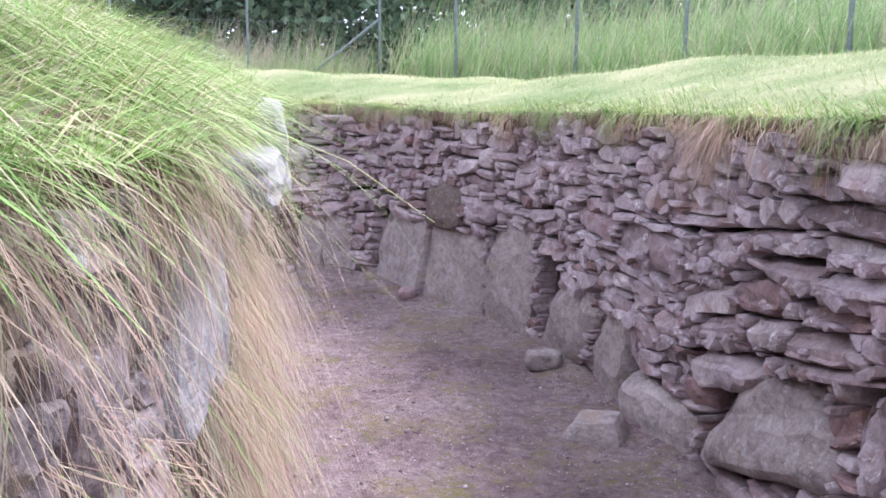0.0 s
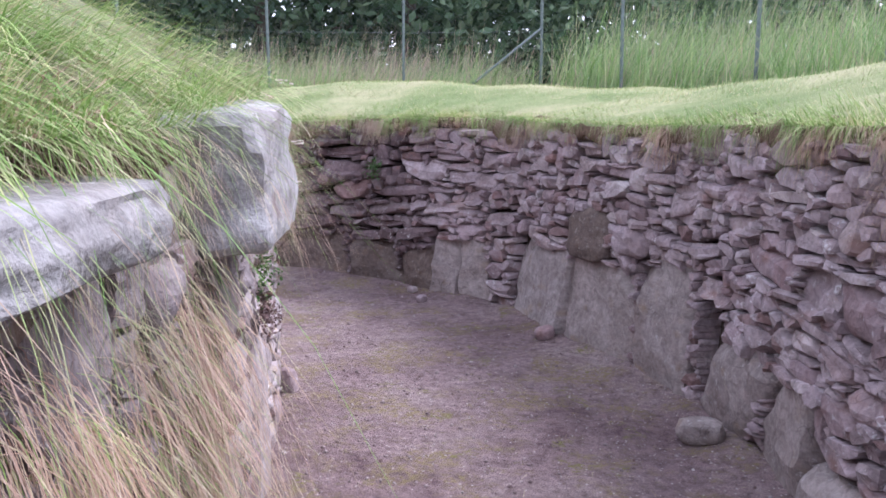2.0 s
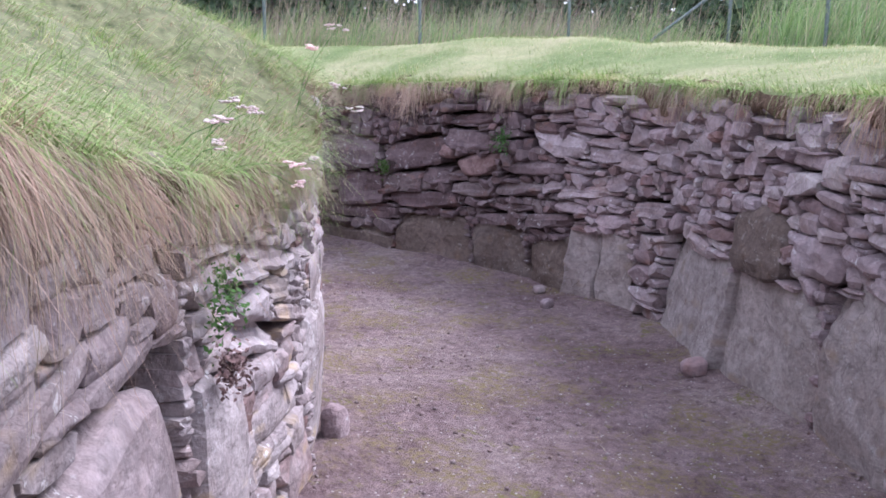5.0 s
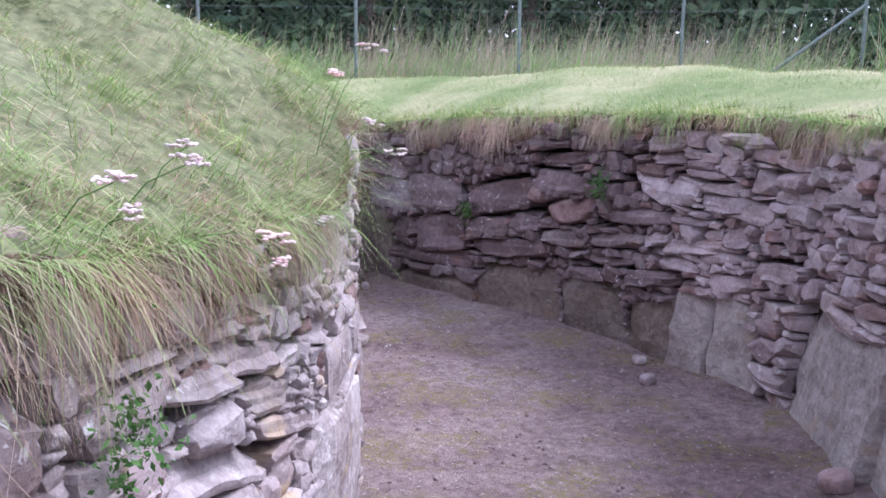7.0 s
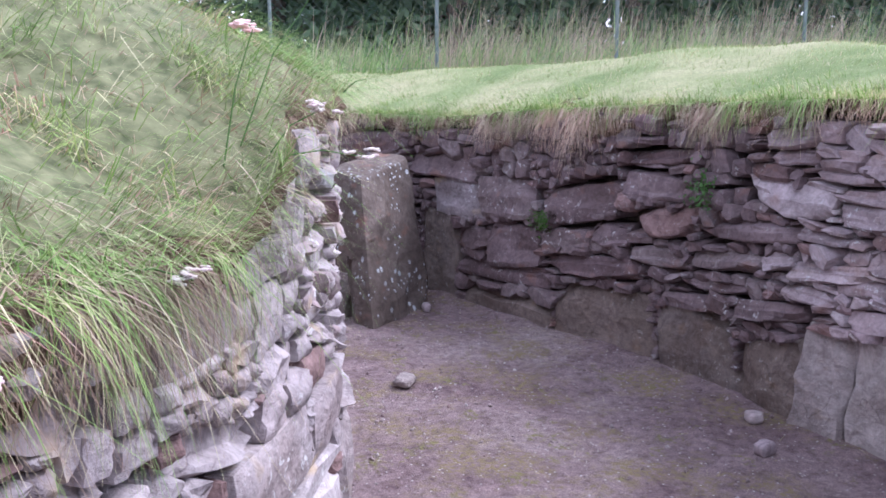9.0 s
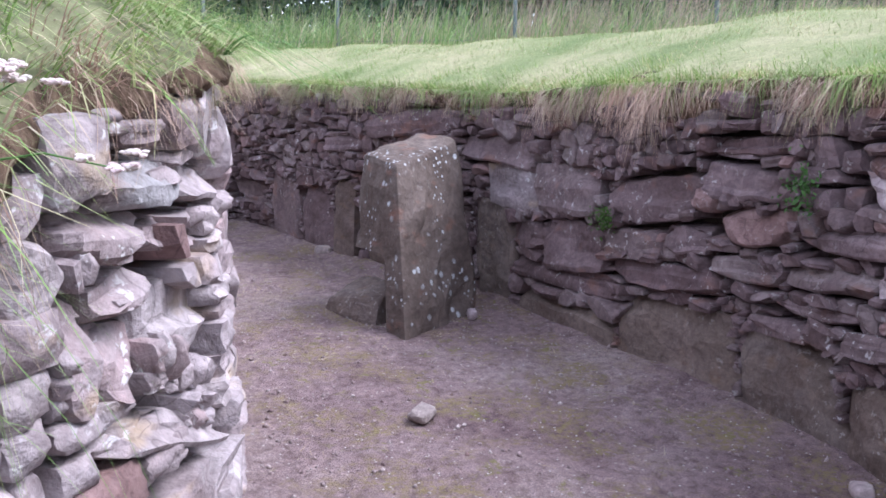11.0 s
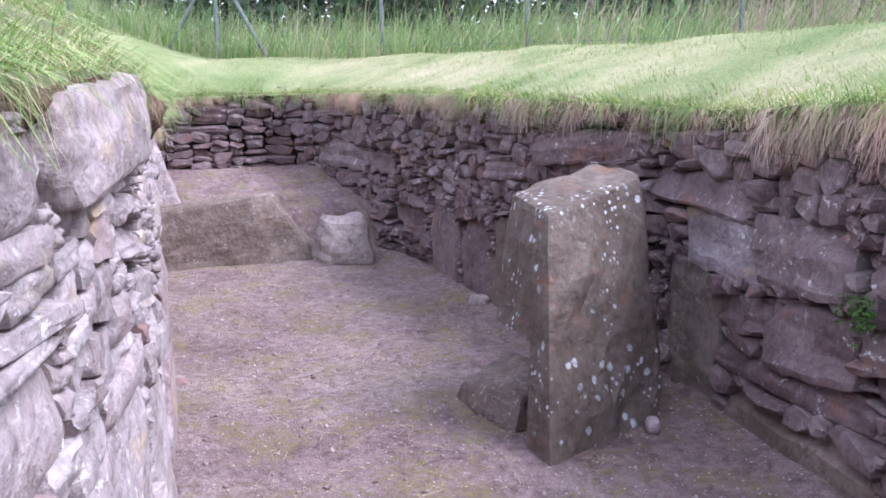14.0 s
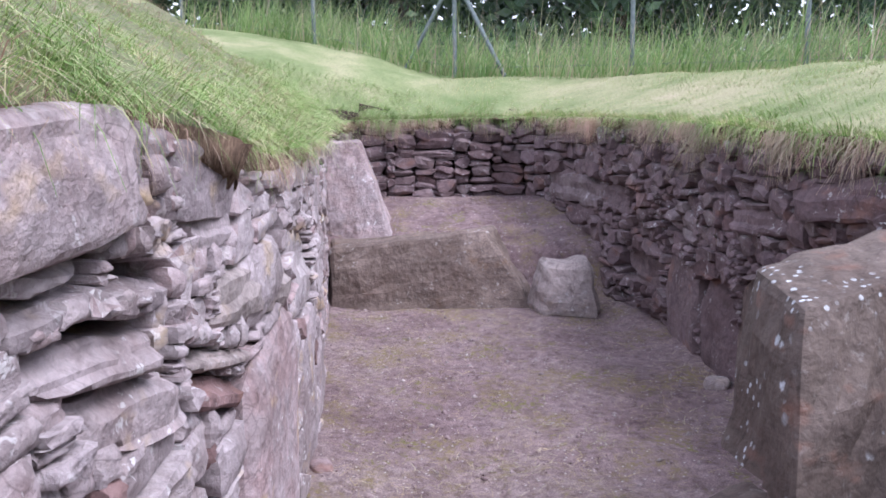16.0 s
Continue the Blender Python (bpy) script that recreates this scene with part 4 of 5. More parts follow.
made = [
    stone_wall("wall_east", outer, 5.4, 9.97, rim_outer, "drystone wall of mauve rubble on rough boulders", OUT_SLABS, OUT_BIG, OUT_MATS, LONG, THIN, 1, chosen=OUT_STONES),
    stone_wall("wall_north_east", outer, 9.97, 13.15, rim_outer, "drystone wall of thin mauve courses on tall slabs", OUT_SLABS, OUT_BIG, OUT_MATS, LONG, THIN, 2, chosen=OUT_STONES),
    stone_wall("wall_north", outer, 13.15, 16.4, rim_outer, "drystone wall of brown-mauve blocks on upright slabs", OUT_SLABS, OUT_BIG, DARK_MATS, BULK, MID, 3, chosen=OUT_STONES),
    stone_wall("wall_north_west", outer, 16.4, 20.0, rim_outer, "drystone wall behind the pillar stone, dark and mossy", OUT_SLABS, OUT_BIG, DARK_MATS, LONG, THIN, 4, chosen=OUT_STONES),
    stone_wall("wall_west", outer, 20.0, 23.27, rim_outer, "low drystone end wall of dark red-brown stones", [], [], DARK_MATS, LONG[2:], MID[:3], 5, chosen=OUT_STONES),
    stone_wall("wall_south_east", inner, 4.4, 8.0, rim_inner, "grass-hung grey-mauve drystone wall under a mound", IN_SLABS, IN_BIG, GREYED_MATS, WIDE, SLIM, 6, chosen=IN_STONES),
    stone_wall("wall_south", inner, 8.0, 9.9, rim_inner, "greyed weathered drystone wall under a grassy mound", IN_SLABS, IN_BIG, IN_MATS, WIDE, SLIM, 7, chosen=IN_STONES),
    stone_wall("wall_south_bend", inner, 9.9, 11.4, rim_inner, "pale weathered drystone wall at the mound bend", IN_SLABS, IN_BIG, IN_MATS, WIDE, SLIM, 11, chosen=IN_STONES),
    stone_wall("wall_south_west", inner, 11.4, 18.4, rim_inner, "pale lichened drystone wall with a large capstone", IN_SLABS, IN_BIG, IN_MATS, BULK, MID, 8, chosen=IN_STONES),
    stone_wall("wall_east_back", outer, 0.0, 5.4, rim_outer, "plain drystone wall of mauve rubble", [], [], OUT_MATS, BULK, MID, 9, singles=False),
    stone_wall("wall_south_back", inner, 0.0, 4.4, rim_inner, "plain drystone wall of pale rubble", [], [], IN_MATS, BULK, MID, 10, singles=False),
]
print("stones per wall", [n for _, n in made])
back = bmesh.new()
bmesh.ops.create_cube(back, size=1.0, matrix=Matrix.Translation((1.3, -4.25, 0.7)) @ Matrix.Diagonal((2.4, 0.4, 1.7, 1)))
bmesh.ops.bevel(back, geom=back.edges[:], offset=0.04, segments=2, affect="EDGES")
tagged(part("wall_back", back, M_STONE_REST), "plain stone end wall", "wall", kind="structure")


# ---- loose stones ----
def hull_stone(name, corners, mat, label, category, seed, cuts=5, rough=0.035, group="", rounding=0.03):
    """A rough stone between a foot quad and a top quad, worn at the edges."""
    bm = bmesh.new()
    vs = [bm.verts.new(c) for c in corners]
    for f in ((3, 2, 1, 0), (4, 5, 6, 7), (0, 1, 5, 4), (1, 2, 6, 5), (2, 3, 7, 6), (3, 0, 4, 7)):
        bm.faces.new([vs[i] for i in f])
    bmesh.ops.recalc_face_normals(bm, faces=bm.faces[:])
    bmesh.ops.bevel(bm, geom=bm.edges[:], offset=rounding, segments=2, affect="EDGES", profile=0.6)
    bmesh.ops.subdivide_edges(bm, edges=[e for e in bm.edges if e.calc_length() > 0.08], cuts=cuts, use_grid_fill=True)
    bm.normal_update()
    ph = Vector((seed * 7.3, seed * 3.1, seed))
    for v in bm.verts:
        n = v.normal.copy()
        v.co += n * (noise.noise(v.co * 4 + ph) * rough + noise.noise(v.co * 11 + ph) * rough * 0.4)
    ob = part(name, bm, mat)
    return tagged(ob, label, category, group)


def cut_notch(ob, centre, size, turn):
    """Cuts a worn undercut out of a stone."""
    bm = bmesh.new()
    bmesh.ops.create_cube(bm, size=1.0, matrix=pose(*centre, 0, 0, turn) @ Matrix.Diagonal((*size, 1)))
    bmesh.ops.bevel(bm, geom=bm.edges[:], offset=0.015, segments=2, affect="EDGES")
    me = bpy.data.meshes.new("cutter")
    bm.to_mesh(me)
    bm.free()
    cutter = new("cutter", me)
    mod = ob.modifiers.new("cut", "BOOLEAN")
    mod.object, mod.operation, mod.solver = cutter, "DIFFERENCE", "EXACT"
    done = bpy.data.meshes.new_from_object(ob.evaluated_get(bpy.context.evaluated_depsgraph_get()))
    ob.modifiers.clear()
    ob.data = done
    bpy.data.objects.remove(cutter)


pillar = hull_stone("standing_stone", [(-4.69, 7.17, -0.05), (-4.92, 7.82, -0.05), (-5.36, 7.84, -0.05), (-5.2, 7.13, -0.05), (-4.99, 7.31, 0.88), (-5.22, 7.88, 0.98), (-5.57, 7.84, 1.0), (-5.46, 7.36, 0.91)], M_PILLAR, "brown standing pillar stone with pale lichen discs, undercut at the side", "pillar stone", 3, 6, 0.035)
cut_notch(pillar, (-5.14, 7.10, 0.14), (0.85, 0.38, 0.5), 150)
hull_stone("flat_stone", [(-5.02, 7.18, -0.03), (-5.15, 7.5, -0.03), (-5.72, 7.5, -0.03), (-5.52, 7.1, -0.03), (-5.08, 7.24, 0.12), (-5.2, 7.46, 0.19), (-5.64, 7.46, 0.13), (-5.5, 7.16, 0.06)], M_BROWN, "flat grey-brown slab lying beside the standing stone", "stone", 8, 5, 0.03)
hull_stone("fallen_block", [(-8.93, 5.90, -0.05), (-8.78, 7.3, -0.05), (-9.2, 7.4, -0.05), (-9.4, 5.9, -0.05), (-9.0, 5.9, 0.40), (-8.98, 6.98, 0.50), (-9.25, 7.05, 0.50), (-9.4, 5.9, 0.41)], M_BROWN, "long brown stone block lying across the passage", "stone block", 5, 6, 0.045)
hull_stone("boulder", [(-8.55, 7.26, -0.03), (-8.5, 7.66, -0.03), (-8.85, 7.72, -0.03), (-8.9, 7.22, -0.03), (-8.62, 7.34, 0.36), (-8.6, 7.6, 0.34), (-8.8, 7.62, 0.36), (-8.82, 7.3, 0.38)], M_SLAB, "squat grey-brown boulder beside the long block", "boulder", 6, 4, 0.05, rounding=0.06)
hull_stone("upright_slab", [(-9.45, 5.86, 0.2), (-9.4, 6.38, 0.2), (-10.0, 6.42, 0.2), (-10.0, 5.86, 0.2), (-9.6, 5.84, 1.1), (-9.62, 6.12, 1.12), (-9.9, 6.15, 1.05), (-9.9, 5.84, 1.0)], M_PALE, "pale upright slab half hidden by dry grass", "stone slab", 9, 5, 0.03)
hull_stone("loose_rock", [(0.55, 4.02, -0.02), (0.84, 4.0, -0.02), (0.88, 4.26, -0.02), (0.6, 4.3, -0.02), (0.60, 4.08, 0.07), (0.80, 4.06, 0.09), (0.82, 4.22, 0.1), (0.64, 4.24, 0.08)], M_SLAB, "pale flat rock lying on the gravel floor", "stone", 12, 4, 0.02, rounding=0.03)
SMALL = [(0.34, 5.08, 0.20, 0.12), (-0.87, 6.5, 0.13, 0.09), (-2.07, 7.15, 0.09, 0.06), (-3.71, 6.64, 0.12, 0.05), (-4.83, 7.70, 0.07, 0.06), (-6.15, 5.98, 0.11, 0.05), (-6.95, 7.85, 0.12, 0.08), (-1.72, 4.85, 0.12, 0.16), (-2.3, 7.45, 0.1, 0.05), (-3.72, 6.6, 0.05, 0.03)]
for i, (x, y, w, h) in enumerate(SMALL):
    ob = new("loose_stone", variant(ROUND[i % 6], (M_SLAB, M_STONE, M_STONE)[i % 3]))
    ob.matrix_world = pose(x, y, h * 0.38, 4, -5, 40 * i) @ Matrix.Diagonal((w, w * 0.75, h, 1))
    tagged(ob, "small loose stone lying on the gravel floor", "stone", "loose stones on the floor")

# fine litter: chips and straw scattered on the floor
n = 40000
p = np.c_[rand(-10.5, 2, n), rand(-3, 8.2, n)]
e = np.minimum(outer.near(p)[0], inner.near(p)[0])
ok = in_passage(p) & (e > 0.02)
p, e = p[ok], e[ok]
n = len(p)
ico = np.array([(1, 0, 0), (-1, 0, 0), (0, 1, 0), (0, -1, 0), (0, 0, 1), (0, 0, -0.6)], float)
tri = np.array([(0, 2, 4), (2, 1, 4), (1, 3, 4), (3, 0, 4), (2, 0, 5), (1, 2, 5), (3, 1, 5), (0, 3, 5)])
size = 0.003 + 0.012 * np.random.rand(n) ** 5
v = ico[None] * size[:, None, None] * rand(0.5, 1.3, (n, 1, 3)) + rand(-0.2, 0.2, (n, 6, 3)) * size[:, None, None]
v += np.c_[p, floor_height(p[:, 0], p[:, 1], e) + size * 0.15][:, None]
f = (np.arange(n) * 6)[:, None, None] + tri[None]
chips = placed("gravel_chips", mesh_from("gravel_chips", v.reshape(-1, 3), np.full(n * 8, 3), f.ravel()), stone_material("gravel_stone", [(0.28, 0.21, 0.21), (0.36, 0.29, 0.28), (0.30, 0.25, 0.24), (0.55, 0.50, 0.47), (0.24, 0.17, 0.17)], 0.0, False))
tagged(chips, "small mauve and pale gravel chips on the floor", "gravel", kind="stuff")
n = 14000
p = np.r_[np.c_[rand(-10, 1.8, 8000), rand(0, 8.1, 8000)], np.c_[rand(-8.9, -4.6, 6000), rand(6.0, 8.1, 6000)]]
e = np.minimum(outer.near(p)[0], inner.near(p)[0])
ok = in_passage(p) & (e > 0.02) & (np.random.rand(n) < 0.25 + 0.75 * smoothstep(waves(p[:, 0], p[:, 1], 21, 1.1), 0.0, 0.7))
p, e = p[ok], e[ok]
a = rand(0, 6.28, len(p))
grass("straw_litter", M_STRAW, [blades(np.c_[p, floor_height(p[:, 0], p[:, 1], e) + 0.004], np.c_[np.cos(a), np.sin(a)], rand(0.02, 0.09, len(p)), rand(0.002, 0.004, len(p)), 0.985, 0.16, 2)], None, "dry straw and clippings scattered on the floor", "litter")


# ---- turf lips along both rims ----
def turf_lip(name, line, rim, hf, s0, s1, label, seed):
    ss = np.arange(s0, s1, 0.05)
    prof = [(0.60, 0.005), (0.30, 0.01), (0.12, 0.0), (0.04, -0.015), (0.015, -0.035), (0.03, -0.065), (0.10, -0.085), (0.2, -0.10)]
    c, nn = line.at(ss), line.normal(ss)
    rows = []
    for off, dz in prof:
        o = off + 0.05 * waves(ss, ss * 0, seed, 0.6) * (off < 0.25) + 0.02 * waves(ss, ss * 0 + off * 3, seed + 1, 0.16) * (off < 0.25) - 0.01
        q = c + nn * o[:, None]
        h = hf(q[:, 0], q[:, 1], ss, np.maximum(o, 0)) + dz * (1.3 + 0.9 * waves(ss, ss * 0, seed + 3, 0.9)) + 0.03 * waves(ss, ss * 0 + dz * 9, seed + 2, 0.3) * (off < 0.25)
        rows.append(np.c_[q, h])
    v, m, k = np.concatenate(rows), len(ss), np.arange(len(ss) - 1)
    f = np.concatenate([np.stack([a * m + k, a * m + k + 1, (a + 1) * m + k + 1, (a + 1) * m + k], -1) for a in range(len(prof) - 1)])
    ob = placed(name, mesh_from(name, v, np.full(len(f), 4), f.ravel()), M_TURF)
    ob.data.materials.append(M_ROOTS)
    # the mound's lip takes the shade-darkened thatch as well
    if line is inner:
        ob.data.materials[0] = M_SHADE_THATCH
    ob.data.polygons.foreach_set("material_index", (np.repeat(np.arange(len(prof) - 1), m - 1) >= 3).astype(np.int32))
    smooth_all(ob.data)
    return tagged(ob, label, "turf edge", kind="structure")


turf_lip("turf_edge_outer", outer, rim_outer, bank_height, 0.0, 23.2, "turf edge overhanging the outer stone wall", 31)
turf_lip("turf_edge_inner", inner, rim_inner, mound_height, 0.0, 18.3, "turf edge of the mound overhanging the inner wall", 41)


# ---- grass ----
def along(line, hf, s0, s1, d0, d1, n, power=1.0):
    s, d = rand(s0, s1, n), d0 + (d1 - d0) * np.random.rand(n) ** power
    p, nn = line.at(s), line.normal(s)
    q = p + nn * d[:, None]
    return s, d, np.c_[q, hf(q[:, 0], q[:, 1], s, np.maximum(d, 0)) - 0.01], -nn


def tufts(line, hf, s0, s1, d0, d1, count, per, power=1.0, spread=0.022):
    """Roots in tufts: arc length, offset, roots, way out of the wall, and a length and a turn that each tuft shares."""
    ts, td = rand(s0, s1, count), d0 + (d1 - d0) * np.random.rand(count) ** power
    idx = np.repeat(np.arange(count), per)
    s, d = ts[idx] + np.random.normal(0, spread, len(idx)), td[idx] + np.random.normal(0, spread, len(idx))
    d = np.clip(d, d0 - 0.02, None)
    p, nn = line.at(s), line.normal(s)
    q = p + nn * d[:, None]
    turn = np.random.normal(0, 1.15, count)[idx]
    w = np.c_[np.cos(0.45 + turn), np.sin(0.45 + turn)]
    return s, d, np.c_[q, hf(q[:, 0], q[:, 1], s, np.maximum(d, 0)) - 0.01], -nn, rand(0.55, 1.35, count)[idx], w


def wind(n, spread=1.0, way=(0.75, 0.35)):
    a = math.atan2(way[1], way[0]) + np.random.normal(0, spread, n)
    return np.c_[np.cos(a), np.sin(a)]


def clumpy(x, y, seed, size, lo=-0.3, hi=0.8):
    return smoothstep(waves(x, y, seed, size), lo, hi)


# mown outer bank
s, d, r, out = along(outer, bank_height, 5.5, 23.0, 0.0, 4.0, 150000, 1.6)
k = len(r)
mown = [blades(r, wind(k, 1.2), rand(0.02, 0.055, k), rand(0.003, 0.007, k), rand(0.3, 0.9, k), rand(0.1, 0.4, k), 1)]
grass("mown_grass", M_MOWN, mown, None, "short sun-bleached mown grass on the outer bank")
# shaggy edge of the outer bank
s, d, r, out = along(outer, bank_height, 5.0, 23.0, -0.03, 0.4, 46000, 1.7)
k = len(r)
keep = np.random.rand(k) < 0.5 + 0.5 * clumpy(s, s * 0, 51, 0.9)
r, out, d = r[keep], out[keep], d[keep]
k = len(r)
half = np.random.rand(k) < 0.5
fringe = [blades(r[half], out[half] + wind(half.sum(), 1.5) * 0.7, rand(0.04, 0.12, half.sum()) * (0.6 + 0.8 * clumpy(s[keep][half], s[keep][half] * 0, 59, 0.4)), rand(0.0025, 0.005, half.sum()), rand(0.3, 0.9, half.sum()), rand(0.2, 0.7, half.sum()), 3)]
edge_on = ~half & (d < 0.14)
fringe.append(hanging(r[edge_on], out[edge_on] + wind(edge_on.sum(), 1.8) * 0.6, rand(0.06, 0.17, edge_on.sum()) * (0.5 + 1.1 * clumpy(s[keep][edge_on], s[keep][edge_on] * 0, 58, 0.35)), rand(0.002, 0.0045, edge_on.sum()), 3))
grass("rim_grass", M_GREEN, fringe, None, "green tufts along the top of the outer wall")
# dry hanging fringe on the outer wall
s, d, r, out, tl, tw = tufts(outer, bank_height, 5.0, 23.1, -0.02, 0.08, 1300, 40)
k = len(r)
keep = np.random.rand(k) < 0.15 + 0.85 * np.maximum(clumpy(s, s * 0, 53, 0.75), np.exp(-(((s - 14.9) / 0.5) ** 2)))
r, out, s, tl, tw = r[keep], out[keep], s[keep], tl[keep], tw[keep]
k = len(r)
r[:, 2] -= rand(0.0, 0.06, k)
big = 1 + 1.1 * np.exp(-(((s - 7.75) / 0.35) ** 2)) + 1.1 * np.exp(-(((s - 14.9) / 0.45) ** 2)) + 0.6 * clumpy(s, s * 0, 55, 1.1, 0.2, 0.8)
hang = [hanging(r, out + tw * 0.5 + wind(k, 2.0) * 0.5, rand(0.05, 0.2, k) * tl * big * (0.55 + 0.6 * clumpy(s, s * 0, 54, 0.5)), rand(0.002, 0.004, k), 3)]
grass("hanging_dry_grass", M_DRY, hang, None, "dry pinkish-brown grass hanging over the outer wall")
# mound: long wind-combed grass near the rim, shorter above
s, d, r, out, tl, tw = tufts(inner, mound_height, 3.4, 17.5, 0.0, 2.6, 4400, 26, 1.5, 0.03)
keep = np.random.rand(len(r)) > 0.55 * ((d < 0.45) & (s > 7.0) & (s < 9.5))
s, d, r, out, tl, tw = (p[keep] for p in (s, d, r, out, tl, tw))
k = len(r)
long = np.interp(d, [0, 0.5, 0.9, 1.5], [1.45, 1.2, 0.7, 0.35])
mound = [blades(r, tw + wind(k, 1.2) * 0.5 + out * 0.35, rand(0.05, 0.18, k) * tl * long * np.interp(s, [5.6, 6.6, 9.2, 9.8], [0.42, 0.9, 1, 0.6]), rand(0.0016, 0.0034, k), rand(0.45, 0.95, k), rand(0.3, 0.9, k), 2)]
grass("mound_grass", M_GREEN, mound, None, "long green wind-combed grass on the mound")
s, d, r, out, tl, tw = tufts(inner, mound_height, 3.4, 17.5, 0.0, 2.8, 3800, 18, 1.2, 0.035)
k = len(r)
keep = np.random.rand(k) < 0.2 + 0.8 * np.maximum(clumpy(r[:, 0], r[:, 1], 57, 0.8), (d < 0.45) * smoothstep(s, 6.6, 7.4) * (1 - smoothstep(s, 9.2, 9.7)))
r, out, d, tl, tw = r[keep], out[keep], d[keep], tl[keep], tw[keep]
k = len(r)
bleached = [blades(r, tw + wind(k, 1.2) * 0.5 + out * 0.4, rand(0.05, 0.17, k) * tl * np.interp(d, [0, 1.4], [1, 0.4]), rand(0.002, 0.004, k), rand(0.4, 0.95, k), rand(0.3, 0.9, k), 3)]
grass("bleached_grass", M_DRY, bleached, None, "straw-coloured dry grass among the green on the mound")
# mound edge: overhanging green and dry curtains
s, d, r, out, tl, tw = tufts(inner, mound_height, 3.4, 17.8, -0.02, 0.14, 1400, 40)
more = [np.concatenate(p) for p in zip(tufts(inner, mound_height, 6.5, 9.5, -0.02, 0.3, 330, 40), tufts(inner, mound_height, 4.0, 6.3, -0.02, 0.2, 200, 40))]
s, d, r, out, tl, tw = (np.concatenate(p) for p in zip((s, d, r, out, tl, tw), more))
k = len(r)
heavy = 0.25 + 0.75 * clumpy(s, s * 0, 61, 0.6, -0.2, 0.7)
heavy = np.where(s < 9.0, 0.45 + 0.55 * heavy, heavy * 0.85) * np.where((s > 11.3) & (s < 12.1), 0.25, 1) * np.where((s > 5.2) & (s < 6.65), 0.3, 1)
keep = np.random.rand(k) < heavy
s, r, out, tl, tw = s[keep], r[keep], out[keep], tl[keep], tw[keep]
k = len(r)
r[:, 2] -= rand(0.0, 0.06, k)
reach = np.interp(s, [3.4, 5.0, 6.2, 6.7, 7.4, 8.2, 9, 10, 17], [1.6, 1.6, 1.5, 1.9, 1.7, 1.35, 1.15, 0.5, 0.55])
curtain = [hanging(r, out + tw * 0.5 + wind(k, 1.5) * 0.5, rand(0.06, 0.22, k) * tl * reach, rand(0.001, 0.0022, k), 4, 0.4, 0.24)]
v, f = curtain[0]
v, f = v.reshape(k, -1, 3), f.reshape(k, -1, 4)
# blades given the shade-coloured browns, mostly between s 7.5 and 9.4
shaded = np.random.rand(k) < np.interp(s, [6.5, 7.5, 9.4, 9.8], [0.2, 0.75, 0.8, 0.35])
first = f - (np.arange(k) * v.shape[1])[:, None, None]
for name, mat, pick, label in (("hanging_mound_grass", M_DRY, ~shaded, "dry pinkish grass curtain hanging over the inner wall"), ("hanging_shaded_grass", M_DRY_SHADED, shaded, "brown dry grass hanging under the mound turf, shade put into its colour")):
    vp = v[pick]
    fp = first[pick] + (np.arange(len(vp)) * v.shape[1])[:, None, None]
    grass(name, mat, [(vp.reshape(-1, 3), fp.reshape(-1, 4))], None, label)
s, d, r, out, tl, tw = tufts(inner, mound_height, 3.4, 17.8, -0.02, 0.3, 1500, 26)
k = len(r)
keep = np.random.rand(k) < (0.2 + 0.8 * clumpy(s, s * 0, 63, 0.7)) * np.where((s > 7.0) & (s < 9.5), 0.5, 1) * np.where((s > 11.3) & (s < 12.1), 0.15, 1) * np.where((s > 6.2) & (s < 6.65), 0.2, 1)
s, r, out, tl, tw = s[keep], r[keep], out[keep], tl[keep], tw[keep]
k = len(r)
spill = [blades(r, out * 0.8 + tw + wind(k, 1.2) * 0.4, rand(0.07, 0.22, k) * tl, rand(0.002, 0.004, k), rand(0.4, 0.9, k), rand(0.4, 1.0, k), 4)]
spill.append(hanging(r[::3], (out + wind(k, 1.2) * 0.5)[::3], rand(0.06, 0.2, k)[::3], rand(0.002, 0.004, k)[::3], 3))
s2, d2, r2, out2, tl2, tw2 = tufts(inner, mound_height, 4.0, 9.4, -0.03, 0.1, 110, 26)
k2 = len(r2)
spill.append(hanging(r2, out2 + tw2 * 0.6 + wind(k2, 1.5) * 0.5, rand(0.1, 0.3, k2) * tl2, rand(0.0012, 0.0026, k2), 4, 0.5, 0.26))
grass("spilling_green_grass", M_GREEN, spill, None, "green grass spilling over the inner wall")
# dry growth hanging from the joints below the capstones
n = 200
ts, tz = np.r_[rand(5.3, 6.3, 130), rand(4.3, 5.3, 70)], rand(0.85, 1.28, n)
idx = np.repeat(np.arange(n), 34)
s = ts[idx] + np.random.normal(0, 0.03, len(idx))
p, nn = inner.at(s), inner.normal(s)
k = len(idx)
r = np.c_[p + nn * 0.03, tz[idx] + np.random.normal(0, 0.02, k)]
beard = hanging(r, -nn + wind(k, 1.5) * 0.5, rand(0.2, 0.55, k) * rand(0.6, 1.4, n)[idx], rand(0.0013, 0.0028, k), 4, 0.32, 0.14)
grass("hanging_joint_grass", M_DRY, [beard], None, "dry pinkish grass hanging from joints below the capstones")
k2 = slice(None, None, 3)
grass("green_joint_grass", M_GREEN, [hanging(r[k2], (-nn + wind(k, 1.5) * 0.5)[k2], rand(0.08, 0.26, k)[k2], rand(0.0015, 0.003, k)[k2], 4, 0.45, 0.3)], None, "green grass hanging from joints below the capstones")
